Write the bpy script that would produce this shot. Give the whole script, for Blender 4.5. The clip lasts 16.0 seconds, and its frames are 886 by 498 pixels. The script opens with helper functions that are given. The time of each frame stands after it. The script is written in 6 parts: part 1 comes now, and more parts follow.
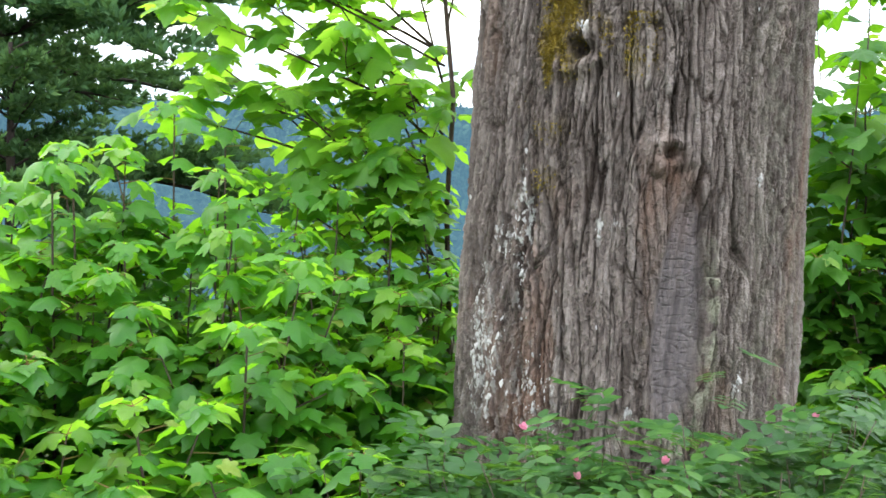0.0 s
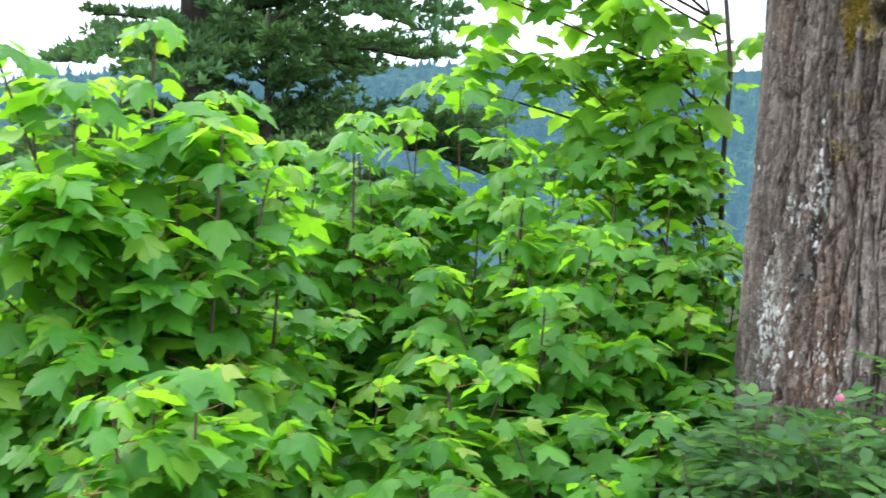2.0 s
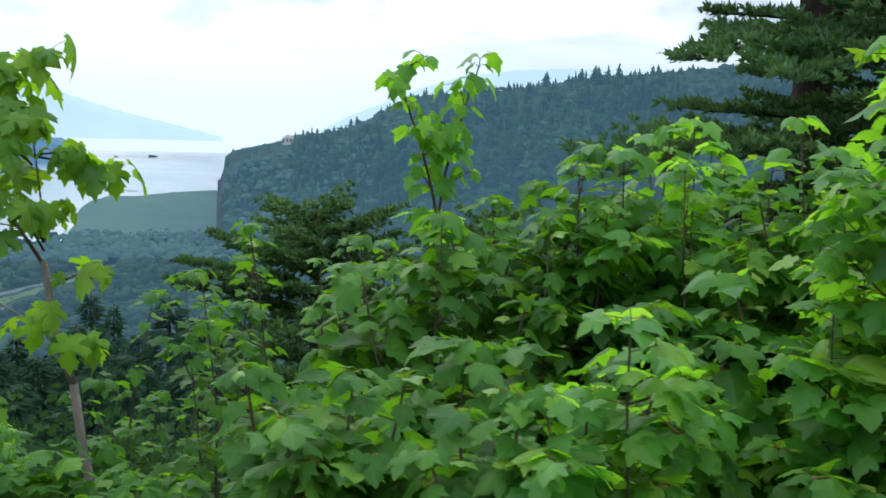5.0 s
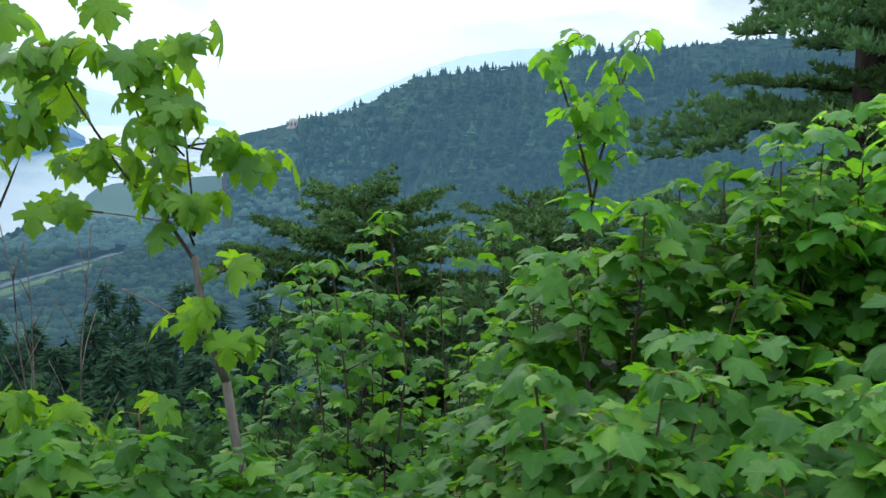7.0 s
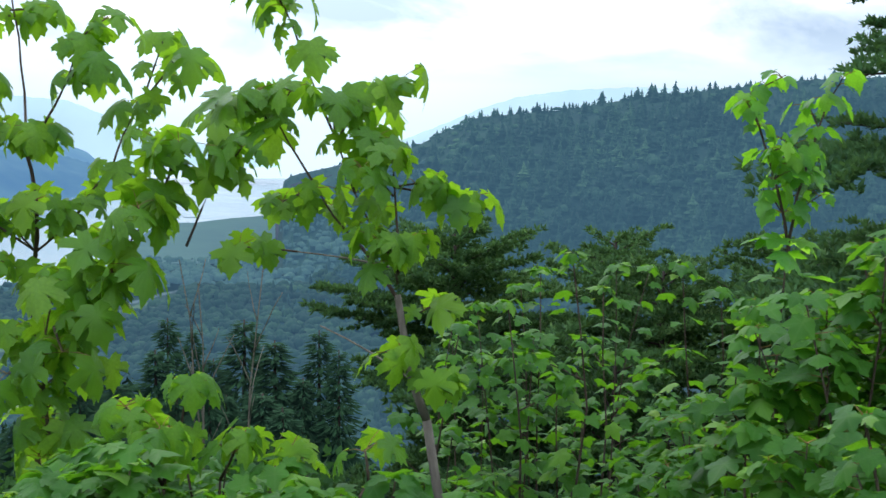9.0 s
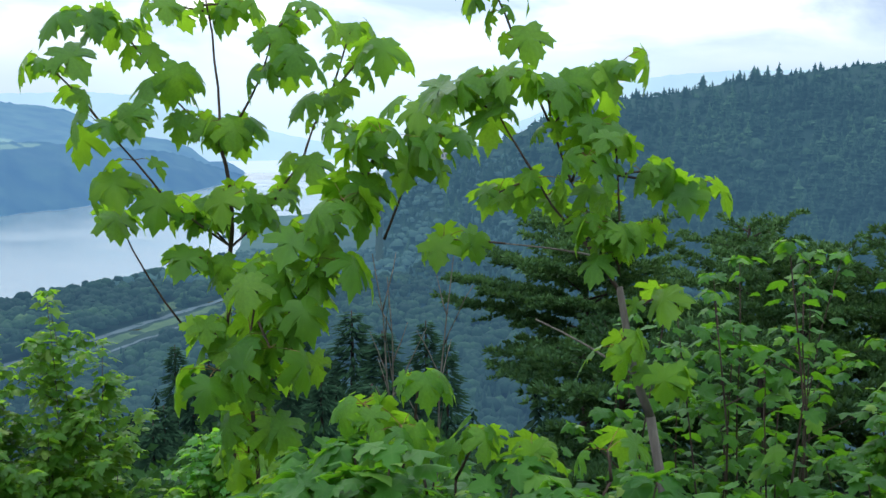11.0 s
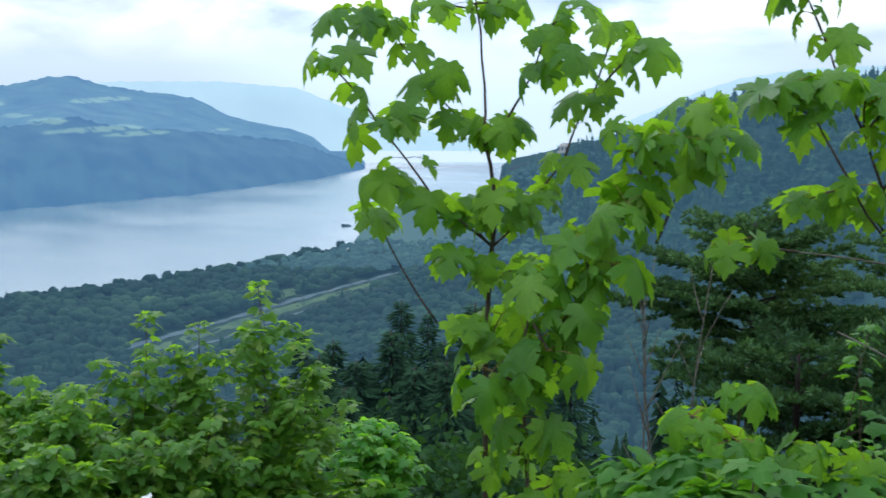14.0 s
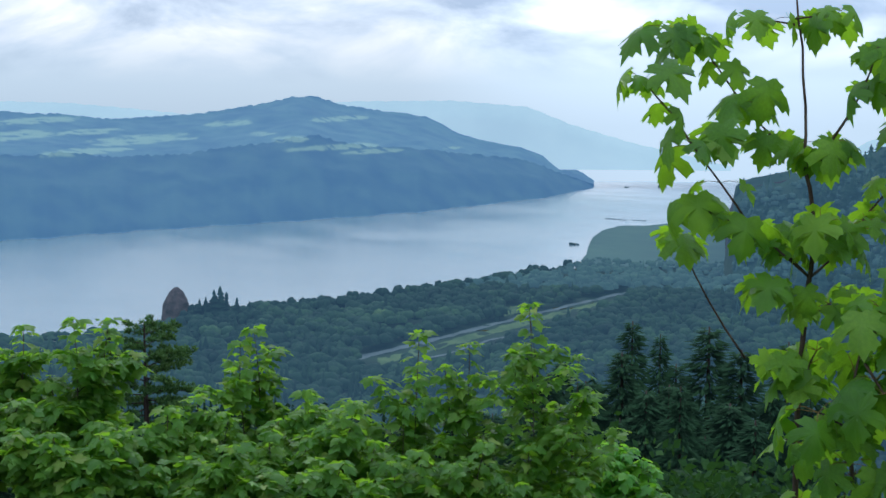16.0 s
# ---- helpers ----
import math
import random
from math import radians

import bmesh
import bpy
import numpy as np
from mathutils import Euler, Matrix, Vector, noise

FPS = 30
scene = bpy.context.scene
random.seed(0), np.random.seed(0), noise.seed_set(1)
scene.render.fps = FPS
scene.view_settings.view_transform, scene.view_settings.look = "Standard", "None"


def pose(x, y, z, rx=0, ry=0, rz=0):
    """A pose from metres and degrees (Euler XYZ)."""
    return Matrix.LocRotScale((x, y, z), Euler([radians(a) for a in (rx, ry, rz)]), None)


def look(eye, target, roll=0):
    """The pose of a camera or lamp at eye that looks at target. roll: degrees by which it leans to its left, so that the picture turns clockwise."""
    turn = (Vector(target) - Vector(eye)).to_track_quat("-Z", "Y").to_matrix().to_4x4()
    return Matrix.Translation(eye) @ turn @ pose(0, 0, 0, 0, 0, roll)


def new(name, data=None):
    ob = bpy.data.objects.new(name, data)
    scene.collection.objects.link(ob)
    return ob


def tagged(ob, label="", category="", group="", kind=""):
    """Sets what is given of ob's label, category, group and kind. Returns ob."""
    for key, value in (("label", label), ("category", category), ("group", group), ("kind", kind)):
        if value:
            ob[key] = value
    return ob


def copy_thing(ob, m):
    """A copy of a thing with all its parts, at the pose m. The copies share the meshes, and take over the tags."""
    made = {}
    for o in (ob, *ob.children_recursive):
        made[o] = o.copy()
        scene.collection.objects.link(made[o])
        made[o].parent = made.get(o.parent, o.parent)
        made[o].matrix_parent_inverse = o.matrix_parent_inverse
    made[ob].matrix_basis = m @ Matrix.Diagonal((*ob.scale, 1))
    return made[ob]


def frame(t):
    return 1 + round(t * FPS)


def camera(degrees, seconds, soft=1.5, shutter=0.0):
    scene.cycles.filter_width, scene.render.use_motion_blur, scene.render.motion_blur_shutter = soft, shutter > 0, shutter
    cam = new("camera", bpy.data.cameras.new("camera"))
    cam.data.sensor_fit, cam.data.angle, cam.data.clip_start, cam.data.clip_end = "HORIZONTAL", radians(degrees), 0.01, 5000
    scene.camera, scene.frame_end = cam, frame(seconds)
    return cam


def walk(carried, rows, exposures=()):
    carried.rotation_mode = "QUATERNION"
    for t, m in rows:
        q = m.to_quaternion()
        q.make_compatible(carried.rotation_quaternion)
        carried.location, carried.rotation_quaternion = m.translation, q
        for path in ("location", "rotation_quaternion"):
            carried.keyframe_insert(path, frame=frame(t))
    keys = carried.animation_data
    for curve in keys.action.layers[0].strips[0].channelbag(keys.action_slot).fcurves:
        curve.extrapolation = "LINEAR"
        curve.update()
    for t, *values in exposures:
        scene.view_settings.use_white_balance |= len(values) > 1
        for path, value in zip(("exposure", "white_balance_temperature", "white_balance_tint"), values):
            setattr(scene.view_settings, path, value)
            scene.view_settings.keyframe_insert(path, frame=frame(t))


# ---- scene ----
cam = camera(41.9, 16.0, shutter=0.25)

PATH = [
    (0, (-0.043, 0.015, 1.431), (-0.021, 2.011, 1.282), 1.5),
    (0.5, (-0.069, 0.007, 1.434), (-0.149, 2.001, 1.284), 1.3),
    (1, (-0.096, -0.016, 1.427), (-0.312, 1.968, 1.272), 1.4),
    (1.5, (-0.15, -0.032, 1.428), (-0.387, 1.945, 1.219), 1.7),
    (2, (-0.274, -0.117, 1.446), (-0.622, 1.842, 1.227), 1.4),
    (2.5, (-0.409, -0.238, 1.446), (-0.864, 1.7, 1.228), 1.3),
    (3, (-0.516, -0.295, 1.442), (-1.145, 1.589, 1.187), 0.9),
    (3.5, (-0.616, -0.318, 1.432), (-1.44, 1.487, 1.159), 1.6),
    (4, (-0.744, -0.333, 1.412), (-1.739, 1.394, 1.218), 1.8),
    (4.5, (-0.928, -0.417, 1.385), (-1.987, 1.263, 1.124), 0.9),
    (5, (-1.013, -0.632, 1.394), (-2.187, 0.968, 1.148), 1.9),
    (5.2, (-1.085, -0.673, 1.378), (-2.264, 0.929, 1.171), 1.5),
    (7.3, (-1.77, -0.937, 1.384), (-2.951, 0.652, 1.101), 0.7),
    (7.5, (-1.814, -0.965, 1.379), (-3.021, 0.608, 1.118), 0.6),
    (8, (-1.916, -0.991, 1.374), (-3.21, 0.513, 1.122), 1.6),
    (8.5, (-2.042, -1.118, 1.374), (-3.34, 0.383, 1.129), 1.9),
    (9, (-2.208, -1.335, 1.377), (-3.463, 0.208, 1.166), 0.7),
    (9.5, (-2.341, -1.523, 1.359), (-3.651, -0.028, 1.139), -0.0),
    (9.7, (-2.364, -1.561, 1.361), (-3.724, -0.112, 1.138), 0.2),
    (11.8, (-2.938, -1.573, 1.376), (-4.328, -0.153, 1.15), -0.9),
    (12, (-2.978, -1.6, 1.387), (-4.383, -0.194, 1.167), -0.7),
    (12.5, (-3.084, -1.745, 1.385), (-4.551, -0.406, 1.157), 0.4),
    (13, (-3.167, -1.929, 1.379), (-4.631, -0.583, 1.165), 0.7),
    (13.5, (-3.291, -2.019, 1.404), (-4.749, -0.671, 1.166), -0.3),
    (14, (-3.306, -2.093, 1.413), (-4.824, -0.813, 1.172), 0.1),
    (14.5, (-3.374, -2.132, 1.4), (-4.993, -0.983, 1.157), 0.5),
    (15, (-3.524, -2.178, 1.407), (-5.193, -1.112, 1.126), 0.6),
    (15.5, (-3.649, -2.219, 1.413), (-5.369, -1.233, 1.155), 0.7),
    (16, (-3.707, -2.304, 1.426), (-5.449, -1.344, 1.216), 0.1),
]
EXPOSURES = [(0, 0.81, 6700, 10), (2.5, 0.80, 6500, 10), (3.4, 0.62, 6550, 10), (4.0, 0.02, 6550, 10), (4.5, -0.36, 6500, 10), (5.2, -0.40, 6350, 10), (7.3, -0.28, 6250, 10), (9.7, -0.38, 6150, 10), (12.0, -0.5, 6000, 10), (15.5, -0.71, 5900, 10), (16.0, -0.85, 5850, 10)]
walk(cam, [(t, look(eye, target, roll)) for t, eye, target, roll in PATH], EXPOSURES)

# ---- light: a bright overcast sky, brighter overhead than at the horizon, and a soft low sun ----
SUN_AZ, SUN_EL = radians(62), radians(38)
world = bpy.data.worlds.new("overcast_sky")
scene.world = world
world.use_nodes = True
wn, wl = world.node_tree.nodes, world.node_tree.links
wn.clear()


def wnode(kind, **vals):
    nd = wn.new(kind)
    for k, v in vals.items():
        nd.inputs[k.replace("_", " ")].default_value = v
    return nd


coord = wn.new("ShaderNodeTexCoord")
sep = wn.new("ShaderNodeSeparateXYZ")
wl.new(coord.outputs["Generated"], sep.inputs[0])
up = wn.new("ShaderNodeMapRange")
up.inputs["From Min"].default_value, up.inputs["From Max"].default_value = 0.0, 1.0
up.inputs["To Min"].default_value, up.inputs["To Max"].default_value = 1.0, 3.4
wl.new(sep.outputs["Z"], up.inputs["Value"])
stretch = wn.new("ShaderNodeMapping")
stretch.inputs["Scale"].default_value = (4.2, 4.2, 12.0)
stretch.inputs["Location"].default_value = (3.1, 0.4, 0.25)
wl.new(coord.outputs["Generated"], stretch.inputs["Vector"])
cloud = wnode("ShaderNodeTexNoise", Scale=1.35, Detail=7.0, Roughness=0.55, Distortion=0.35)
wl.new(stretch.outputs[0], cloud.inputs["Vector"])
tone = wn.new("ShaderNodeValToRGB")
tone.color_ramp.elements[0].position, tone.color_ramp.elements[0].color = 0.38, (1.15, 1.15, 1.15, 1)
tone.color_ramp.elements[1].position, tone.color_ramp.elements[1].color = 0.62, (0.395, 0.51, 0.665, 1)
mid_tone = tone.color_ramp.elements.new(0.50)
mid_tone.color = (0.735, 0.84, 0.965, 1)
wl.new(cloud.outputs["Fac"], tone.inputs[0])
# a pale band of mist lies on the horizon
band = wn.new("ShaderNodeMapRange")
band.inputs["From Min"].default_value, band.inputs["From Max"].default_value = 0.035, 0.085
wl.new(sep.outputs["Z"], band.inputs["Value"])
misty = wn.new("ShaderNodeMixRGB")
misty.inputs["Color1"].default_value = (0.68, 0.83, 0.95, 1)
wl.new(band.outputs[0], misty.inputs["Fac"])
wl.new(tone.outputs[0], misty.inputs["Color2"])
lift = wn.new("ShaderNodeMixRGB")
lift.blend_type, lift.inputs["Fac"].default_value = "MULTIPLY", 1.0
wl.new(misty.outputs[0], lift.inputs["Color1"])
wl.new(up.outputs[0], lift.inputs["Color2"])
sky = wn.new("ShaderNodeTexSky")
sky.sky_type, sky.sun_disc = "NISHITA", False
sky.sun_elevation, sky.sun_rotation = SUN_EL, -SUN_AZ
sky.air_density, sky.dust_density = 1.0, 3.0
# the cloud is thinnest, and brightest, over the river's far bend
bend_dir = wn.new("ShaderNodeVectorMath")
bend_dir.operation = "DOT_PRODUCT"
bend_dir.inputs[1].default_value = (-math.sin(radians(47)) * 0.995, math.cos(radians(47)) * 0.995, 0.10)
wl.new(coord.outputs["Generated"], bend_dir.inputs[0])
thin = wn.new("ShaderNodeMapRange")
thin.interpolation_type = "SMOOTHSTEP"
thin.inputs["From Min"].default_value, thin.inputs["From Max"].default_value = 0.955, 1.0
thin.inputs["To Min"].default_value, thin.inputs["To Max"].default_value = 1.0, 1.3
wl.new(bend_dir.outputs["Value"], thin.inputs["Value"])
glare = wn.new("ShaderNodeMixRGB")
glare.blend_type, glare.inputs["Fac"].default_value = "MULTIPLY", 1.0
wl.new(lift.outputs[0], glare.inputs["Color1"])
wl.new(thin.outputs[0], glare.inputs["Color2"])
bg_sky, bg_cloud, both = wn.new("ShaderNodeBackground"), wn.new("ShaderNodeBackground"), wn.new("ShaderNodeAddShader")
bg_sky.inputs["Strength"].default_value = 0.012
bg_cloud.inputs["Strength"].default_value = 1.28
wl.new(sky.outputs[0], bg_sky.inputs["Color"])
wl.new(glare.outputs[0], bg_cloud.inputs["Color"])
wl.new(bg_sky.outputs[0], both.inputs[0])
wl.new(bg_cloud.outputs[0], both.inputs[1])
wl.new(both.outputs[0], wn.new("ShaderNodeOutputWorld").inputs[0])

sun = new("sun", bpy.data.lights.new("sun", "SUN"))
sun.data.energy, sun.data.angle, sun.data.color = 1.2, radians(25), (1.0, 0.96, 0.88)
sun.matrix_world = look((-40 * math.sin(SUN_AZ), 40 * math.cos(SUN_AZ), 40 * math.tan(SUN_EL)), (0, 0, 0))


# ---- materials ----
def material(name, rough=0.7, spec=0.3):
    m = bpy.data.materials.new(name)
    m.use_nodes = True
    b = m.node_tree.nodes["Principled BSDF"]
    b.inputs["Roughness"].default_value = rough
    b.inputs["Specular IOR Level"].default_value = spec
    return m, m.node_tree.nodes, m.node_tree.links, b


def ramp_of(nodes, stops):
    r = nodes.new("ShaderNodeValToRGB")
    e = r.color_ramp.elements
    while len(e) < len(stops):
        e.new(0.5)
    for el, (p, c) in zip(e, stops):
        el.position, el.color = p, (*c, 1)
    return r


def noise_of(nodes, links, scale, detail=4.0, source="Object", stretch=None, rough=0.55):
    tc = nodes.new("ShaderNodeTexCoord")
    n = nodes.new("ShaderNodeTexNoise")
    n.inputs["Scale"].default_value, n.inputs["Detail"].default_value, n.inputs["Roughness"].default_value = scale, detail, rough
    if stretch:
        mp = nodes.new("ShaderNodeMapping")
        mp.inputs["Scale"].default_value = stretch
        links.new(tc.outputs[source], mp.inputs[0])
        links.new(mp.outputs[0], n.inputs["Vector"])
    else:
        links.new(tc.outputs[source], n.inputs["Vector"])
    return n


def bump_of(nodes, links, bsdf, source, strength, distance):
    b = nodes.new("ShaderNodeBump")
    b.inputs["Strength"].default_value, b.inputs["Distance"].default_value = strength, distance
    links.new(source, b.inputs["Height"])
    links.new(b.outputs[0], bsdf.inputs["Normal"])


def random_of(nodes, links):
    """A number of its own for each leaf, be it an object or an island of a joined mesh."""
    oi, ge, ad, fr = nodes.new("ShaderNodeObjectInfo"), nodes.new("ShaderNodeNewGeometry"), nodes.new("ShaderNodeMath"), nodes.new("ShaderNodeMath")
    links.new(oi.outputs["Random"], ad.inputs[0])
    links.new(ge.outputs["Random Per Island"], ad.inputs[1])
    fr.operation = "FRACT"
    links.new(ad.outputs[0], fr.inputs[0])
    return fr.outputs[0]


def tone_of(nodes):
    """The tone that a joined mesh gives to each of its trees or sprays."""
    at = nodes.new("ShaderNodeAttribute")
    at.attribute_name = "tone"
    return at.outputs["Fac"]


def leaf_material(name, front, through_colour, mix=0.42, rough=0.42, spec=0.35, toned=False):
    m, nd, ln, b = material(name, rough, spec)
    r = ramp_of(nd, front)
    ln.new(tone_of(nd) if toned else random_of(nd, ln), r.inputs[0])
    n = noise_of(nd, ln, 9.0, 3.0, "Object")
    shade = ramp_of(nd, [(0.3, (0.82, 0.84, 0.8)), (0.7, (1.1, 1.06, 1.1))])
    ln.new(n.outputs["Fac"], shade.inputs[0])
    mul = nd.new("ShaderNodeMixRGB")
    mul.blend_type, mul.inputs["Fac"].default_value = "MULTIPLY", 1.0
    ln.new(r.outputs[0], mul.inputs["Color1"])
    ln.new(shade.outputs[0], mul.inputs["Color2"])
    at, sharp, pale, relief = nd.new("ShaderNodeAttribute"), nd.new("ShaderNodeMath"), nd.new("ShaderNodeMixRGB"), nd.new("ShaderNodeMath")
    at.attribute_name = "vein"
    sharp.operation, sharp.inputs[1].default_value = "POWER", 9.0
    ln.new(at.outputs["Fac"], sharp.inputs[0])
    fade = nd.new("ShaderNodeMath")
    fade.operation, fade.inputs[1].default_value = "MULTIPLY", 0.22
    ln.new(sharp.outputs[0], fade.inputs[0])
    ln.new(fade.outputs[0], pale.inputs["Fac"])
    ln.new(mul.outputs[0], pale.inputs["Color1"])
    pale.inputs["Color2"].default_value = (0.20, 0.33, 0.08, 1)
    ln.new(pale.outputs[0], b.inputs["Base Color"])
    relief.operation = "ADD"
    ln.new(noise_of(nd, ln, 34.0, 2.0, "Object").outputs["Fac"], relief.inputs[0])
    ln.new(at.outputs["Fac"], relief.inputs[1])
    bump_of(nd, ln, b, relief.outputs[0], 0.25, 0.010)
    tr, mx = nd.new("ShaderNodeBsdfTranslucent"), nd.new("ShaderNodeMixShader")
    tint = nd.new("ShaderNodeMixRGB")
    tint.blend_type, tint.inputs["Fac"].default_value = "MULTIPLY", 1.0
    tint.inputs["Color2"].default_value = (*through_colour, 1)
    ln.new(shade.outputs[0], tint.inputs["Color1"])
    ln.new(tint.outputs[0], tr.inputs["Color"])
    mx.inputs[0].default_value = mix
    ln.new(b.outputs[0], mx.inputs[1])
    ln.new(tr.outputs[0], mx.inputs[2])
    ln.new(mx.outputs[0], nd["Material Output"].inputs["Surface"])
    return m


M_VINE = leaf_material("vine_maple_leaf", [(0.0, (0.026, 0.118, 0.015)), (0.45, (0.048, 0.175, 0.021)), (0.8, (0.078, 0.225, 0.026)), (1.0, (0.16, 0.30, 0.03))], (0.27, 0.62, 0.022), mix=0.5, rough=0.44, spec=0.34)
M_BIG = leaf_material("bigleaf_maple_leaf", [(0.0, (0.038, 0.12, 0.014)), (0.5, (0.066, 0.175, 0.017)), (0.85, (0.10, 0.22, 0.02)), (1.0, (0.15, 0.27, 0.025))], (0.30, 0.56, 0.018), mix=0.5, rough=0.42, spec=0.28)
M_SLOPE = leaf_material("slope_maple_leaf", [(0.0, (0.042, 0.130, 0.018)), (0.5, (0.070, 0.175, 0.022)), (0.88, (0.108, 0.215, 0.029)), (1.0, (0.17, 0.235, 0.04))], (0.27, 0.51, 0.022), mix=0.54, rough=0.45, spec=0.25)
# darker copy of the vine maple leaf, with shade put into its colour
M_PAINTED_SHADE = leaf_material("painted_shade_leaf", [(0.0, (0.018, 0.080, 0.009)), (0.5, (0.034, 0.122, 0.012)), (0.88, (0.054, 0.165, 0.016)), (1.0, (0.12, 0.25, 0.024))], (0.16, 0.40, 0.012), mix=0.42, rough=0.5, spec=0.2)
M_YOUNG = leaf_material("young_maple_leaf", [(0.0, (0.09, 0.22, 0.02)), (0.7, (0.14, 0.27, 0.025)), (1.0, (0.20, 0.27, 0.035))], (0.26, 0.44, 0.02), mix=0.45)
# thin young leaves, a brighter vine copy: backlight is put into the colour
M_THIN_LIT = leaf_material("thin_leaf_painted_light", [(0.0, (0.05, 0.17, 0.02)), (0.6, (0.085, 0.225, 0.024)), (1.0, (0.15, 0.29, 0.03))], (0.36, 0.68, 0.045), mix=0.55, rough=0.45, spec=0.3)
M_ROSE = leaf_material("rose_leaf", [(0.0, (0.016, 0.060, 0.012)), (0.6, (0.029, 0.088, 0.017)), (1.0, (0.065, 0.15, 0.025))], (0.105, 0.24, 0.02), mix=0.34, spec=0.2)
M_PETAL = leaf_material("rose_petal", [(0.0, (0.62, 0.16, 0.28)), (1.0, (0.72, 0.30, 0.40))], (0.7, 0.3, 0.4), mix=0.3)
M_WHITE = leaf_material("white_petal", [(0.0, (0.8, 0.8, 0.78)), (1.0, (0.85, 0.85, 0.82))], (0.8, 0.8, 0.75), mix=0.3)
M_NEEDLE_LIGHT = leaf_material("small_fir_needles", [(0.0, (0.013, 0.036, 0.014)), (0.4, (0.042, 0.098, 0.034)), (0.7, (0.10, 0.19, 0.058)), (1.0, (0.20, 0.32, 0.095))], (0.09, 0.18, 0.03), mix=0.2, rough=0.65, spec=0.12, toned=True)
M_NEEDLE = leaf_material("fir_needles", [(0.0, (0.016, 0.044, 0.022)), (0.45, (0.042, 0.105, 0.042)), (0.75, (0.080, 0.17, 0.060)), (1.0, (0.14, 0.25, 0.08))], (0.12, 0.24, 0.05), mix=0.25, rough=0.65, spec=0.15, toned=True)


def bark_material(name, dark, light, scale=6.0, stretch=(1, 1, 0.25)):
    m, nd, ln, b = material(name, 0.9, 0.15)
    n = noise_of(nd, ln, scale, 6.0, "Object", stretch)
    r = ramp_of(nd, [(0.3, dark), (0.7, light)])
    ln.new(n.outputs["Fac"], r.inputs[0])
    ln.new(r.outputs[0], b.inputs["Base Color"])
    bump_of(nd, ln, b, noise_of(nd, ln, scale * 4, 5.0, "Object", stretch).outputs["Fac"], 0.6, 0.01)
    return m


M_STEM = bark_material("maple_stem_bark", (0.035, 0.024, 0.018), (0.10, 0.072, 0.055), 20)
M_STALK = bark_material("green_red_leaf_stalk", (0.12, 0.10, 0.03), (0.22, 0.12, 0.05), 30)
M_GREY_STEM = bark_material("grey_sapling_bark", (0.085, 0.072, 0.058), (0.19, 0.165, 0.14), 24)
M_FIRBARK = bark_material("dark_fir_bark", (0.018, 0.014, 0.012), (0.06, 0.045, 0.038), 9)


def trunk_material():
    """Furrowed grey-brown fir bark with white lichen crust, a streak of yellow moss and a grey scar."""
    m, nd, ln, b = material("furrowed_fir_bark", 0.92, 0.12)

    def layer(below, factor, colour):
        mx = nd.new("ShaderNodeMixRGB")
        mx.inputs["Color2"].default_value = (*colour, 1)
        ln.new(factor, mx.inputs["Fac"])
        ln.new(below, mx.inputs["Color1"])
        return mx.outputs[0]

    def times(a, c, op="MULTIPLY"):
        mt = nd.new("ShaderNodeMath")
        mt.operation = op
        for k, v in enumerate((a, c)):
            if isinstance(v, (int, float)):
                mt.inputs[k].default_value = v
            else:
                ln.new(v, mt.inputs[k])
        return mt.outputs[0]

    def attribute(name):
        at = nd.new("ShaderNodeAttribute")
        at.attribute_name = name
        return at.outputs["Fac"]

    def spread(source, stops):
        rp = ramp_of(nd, stops)
        ln.new(source, rp.inputs[0])
        return rp.outputs[0]

    # each flake of bark has a tone of its own; the grain runs fine over it
    grain = noise_of(nd, ln, 60.0, 8.0, "Object", (1, 1, 0.4), 0.75)
    mixed = times(times(attribute("flake"), 0.5), times(grain.outputs["Fac"], 0.62), "ADD")
    col = spread(mixed, [(0.36, (0.046, 0.035, 0.030)), (0.48, (0.112, 0.088, 0.076)), (0.60, (0.185, 0.148, 0.130)), (0.78, (0.32, 0.27, 0.24))])
    red = noise_of(nd, ln, 3.4, 5.0, "Object", (1, 1, 0.35))
    col = layer(col, times(spread(red.outputs["Fac"], [(0.56, (0, 0, 0)), (0.72, (1, 1, 1))]), 0.5), (0.27, 0.135, 0.08))
    # the inner bark of the furrows is unweathered and brown; crevice shade is painted in too
    col = layer(col, times(attribute("furrow"), 0.85), (0.052, 0.036, 0.029))
    crust = noise_of(nd, ln, 34.0, 6.0, "Object", (1, 1, 0.55), 0.65)
    col = layer(col, times(times(spread(crust.outputs["Fac"], [(0.52, (0, 0, 0)), (0.58, (1, 1, 1))]), attribute("lichen")), 0.9), (0.62, 0.61, 0.57))
    sage = noise_of(nd, ln, 22.0, 6.0, "Object", (1, 1, 0.7), 0.7)
    col = layer(col, times(times(spread(sage.outputs["Fac"], [(0.44, (0, 0, 0)), (0.56, (1, 1, 1))]), attribute("sage")), 0.8), (0.30, 0.30, 0.215))
    mossn = noise_of(nd, ln, 19.0, 7.0, "Object", (1, 1, 0.4), 0.65)
    col = layer(col, times(spread(mossn.outputs["Fac"], [(0.42, (0, 0, 0)), (0.55, (1, 1, 1))]), attribute("moss")), (0.27, 0.20, 0.03))
    col = layer(col, times(attribute("scar"), 0.55), (0.19, 0.165, 0.17))
    ln.new(col, b.inputs["Base Color"])
    fine = noise_of(nd, ln, 85.0, 10.0, "Object", (1, 1, 0.45), 0.75)
    bump_of(nd, ln, b, fine.outputs["Fac"], 0.9, 0.014)
    return m


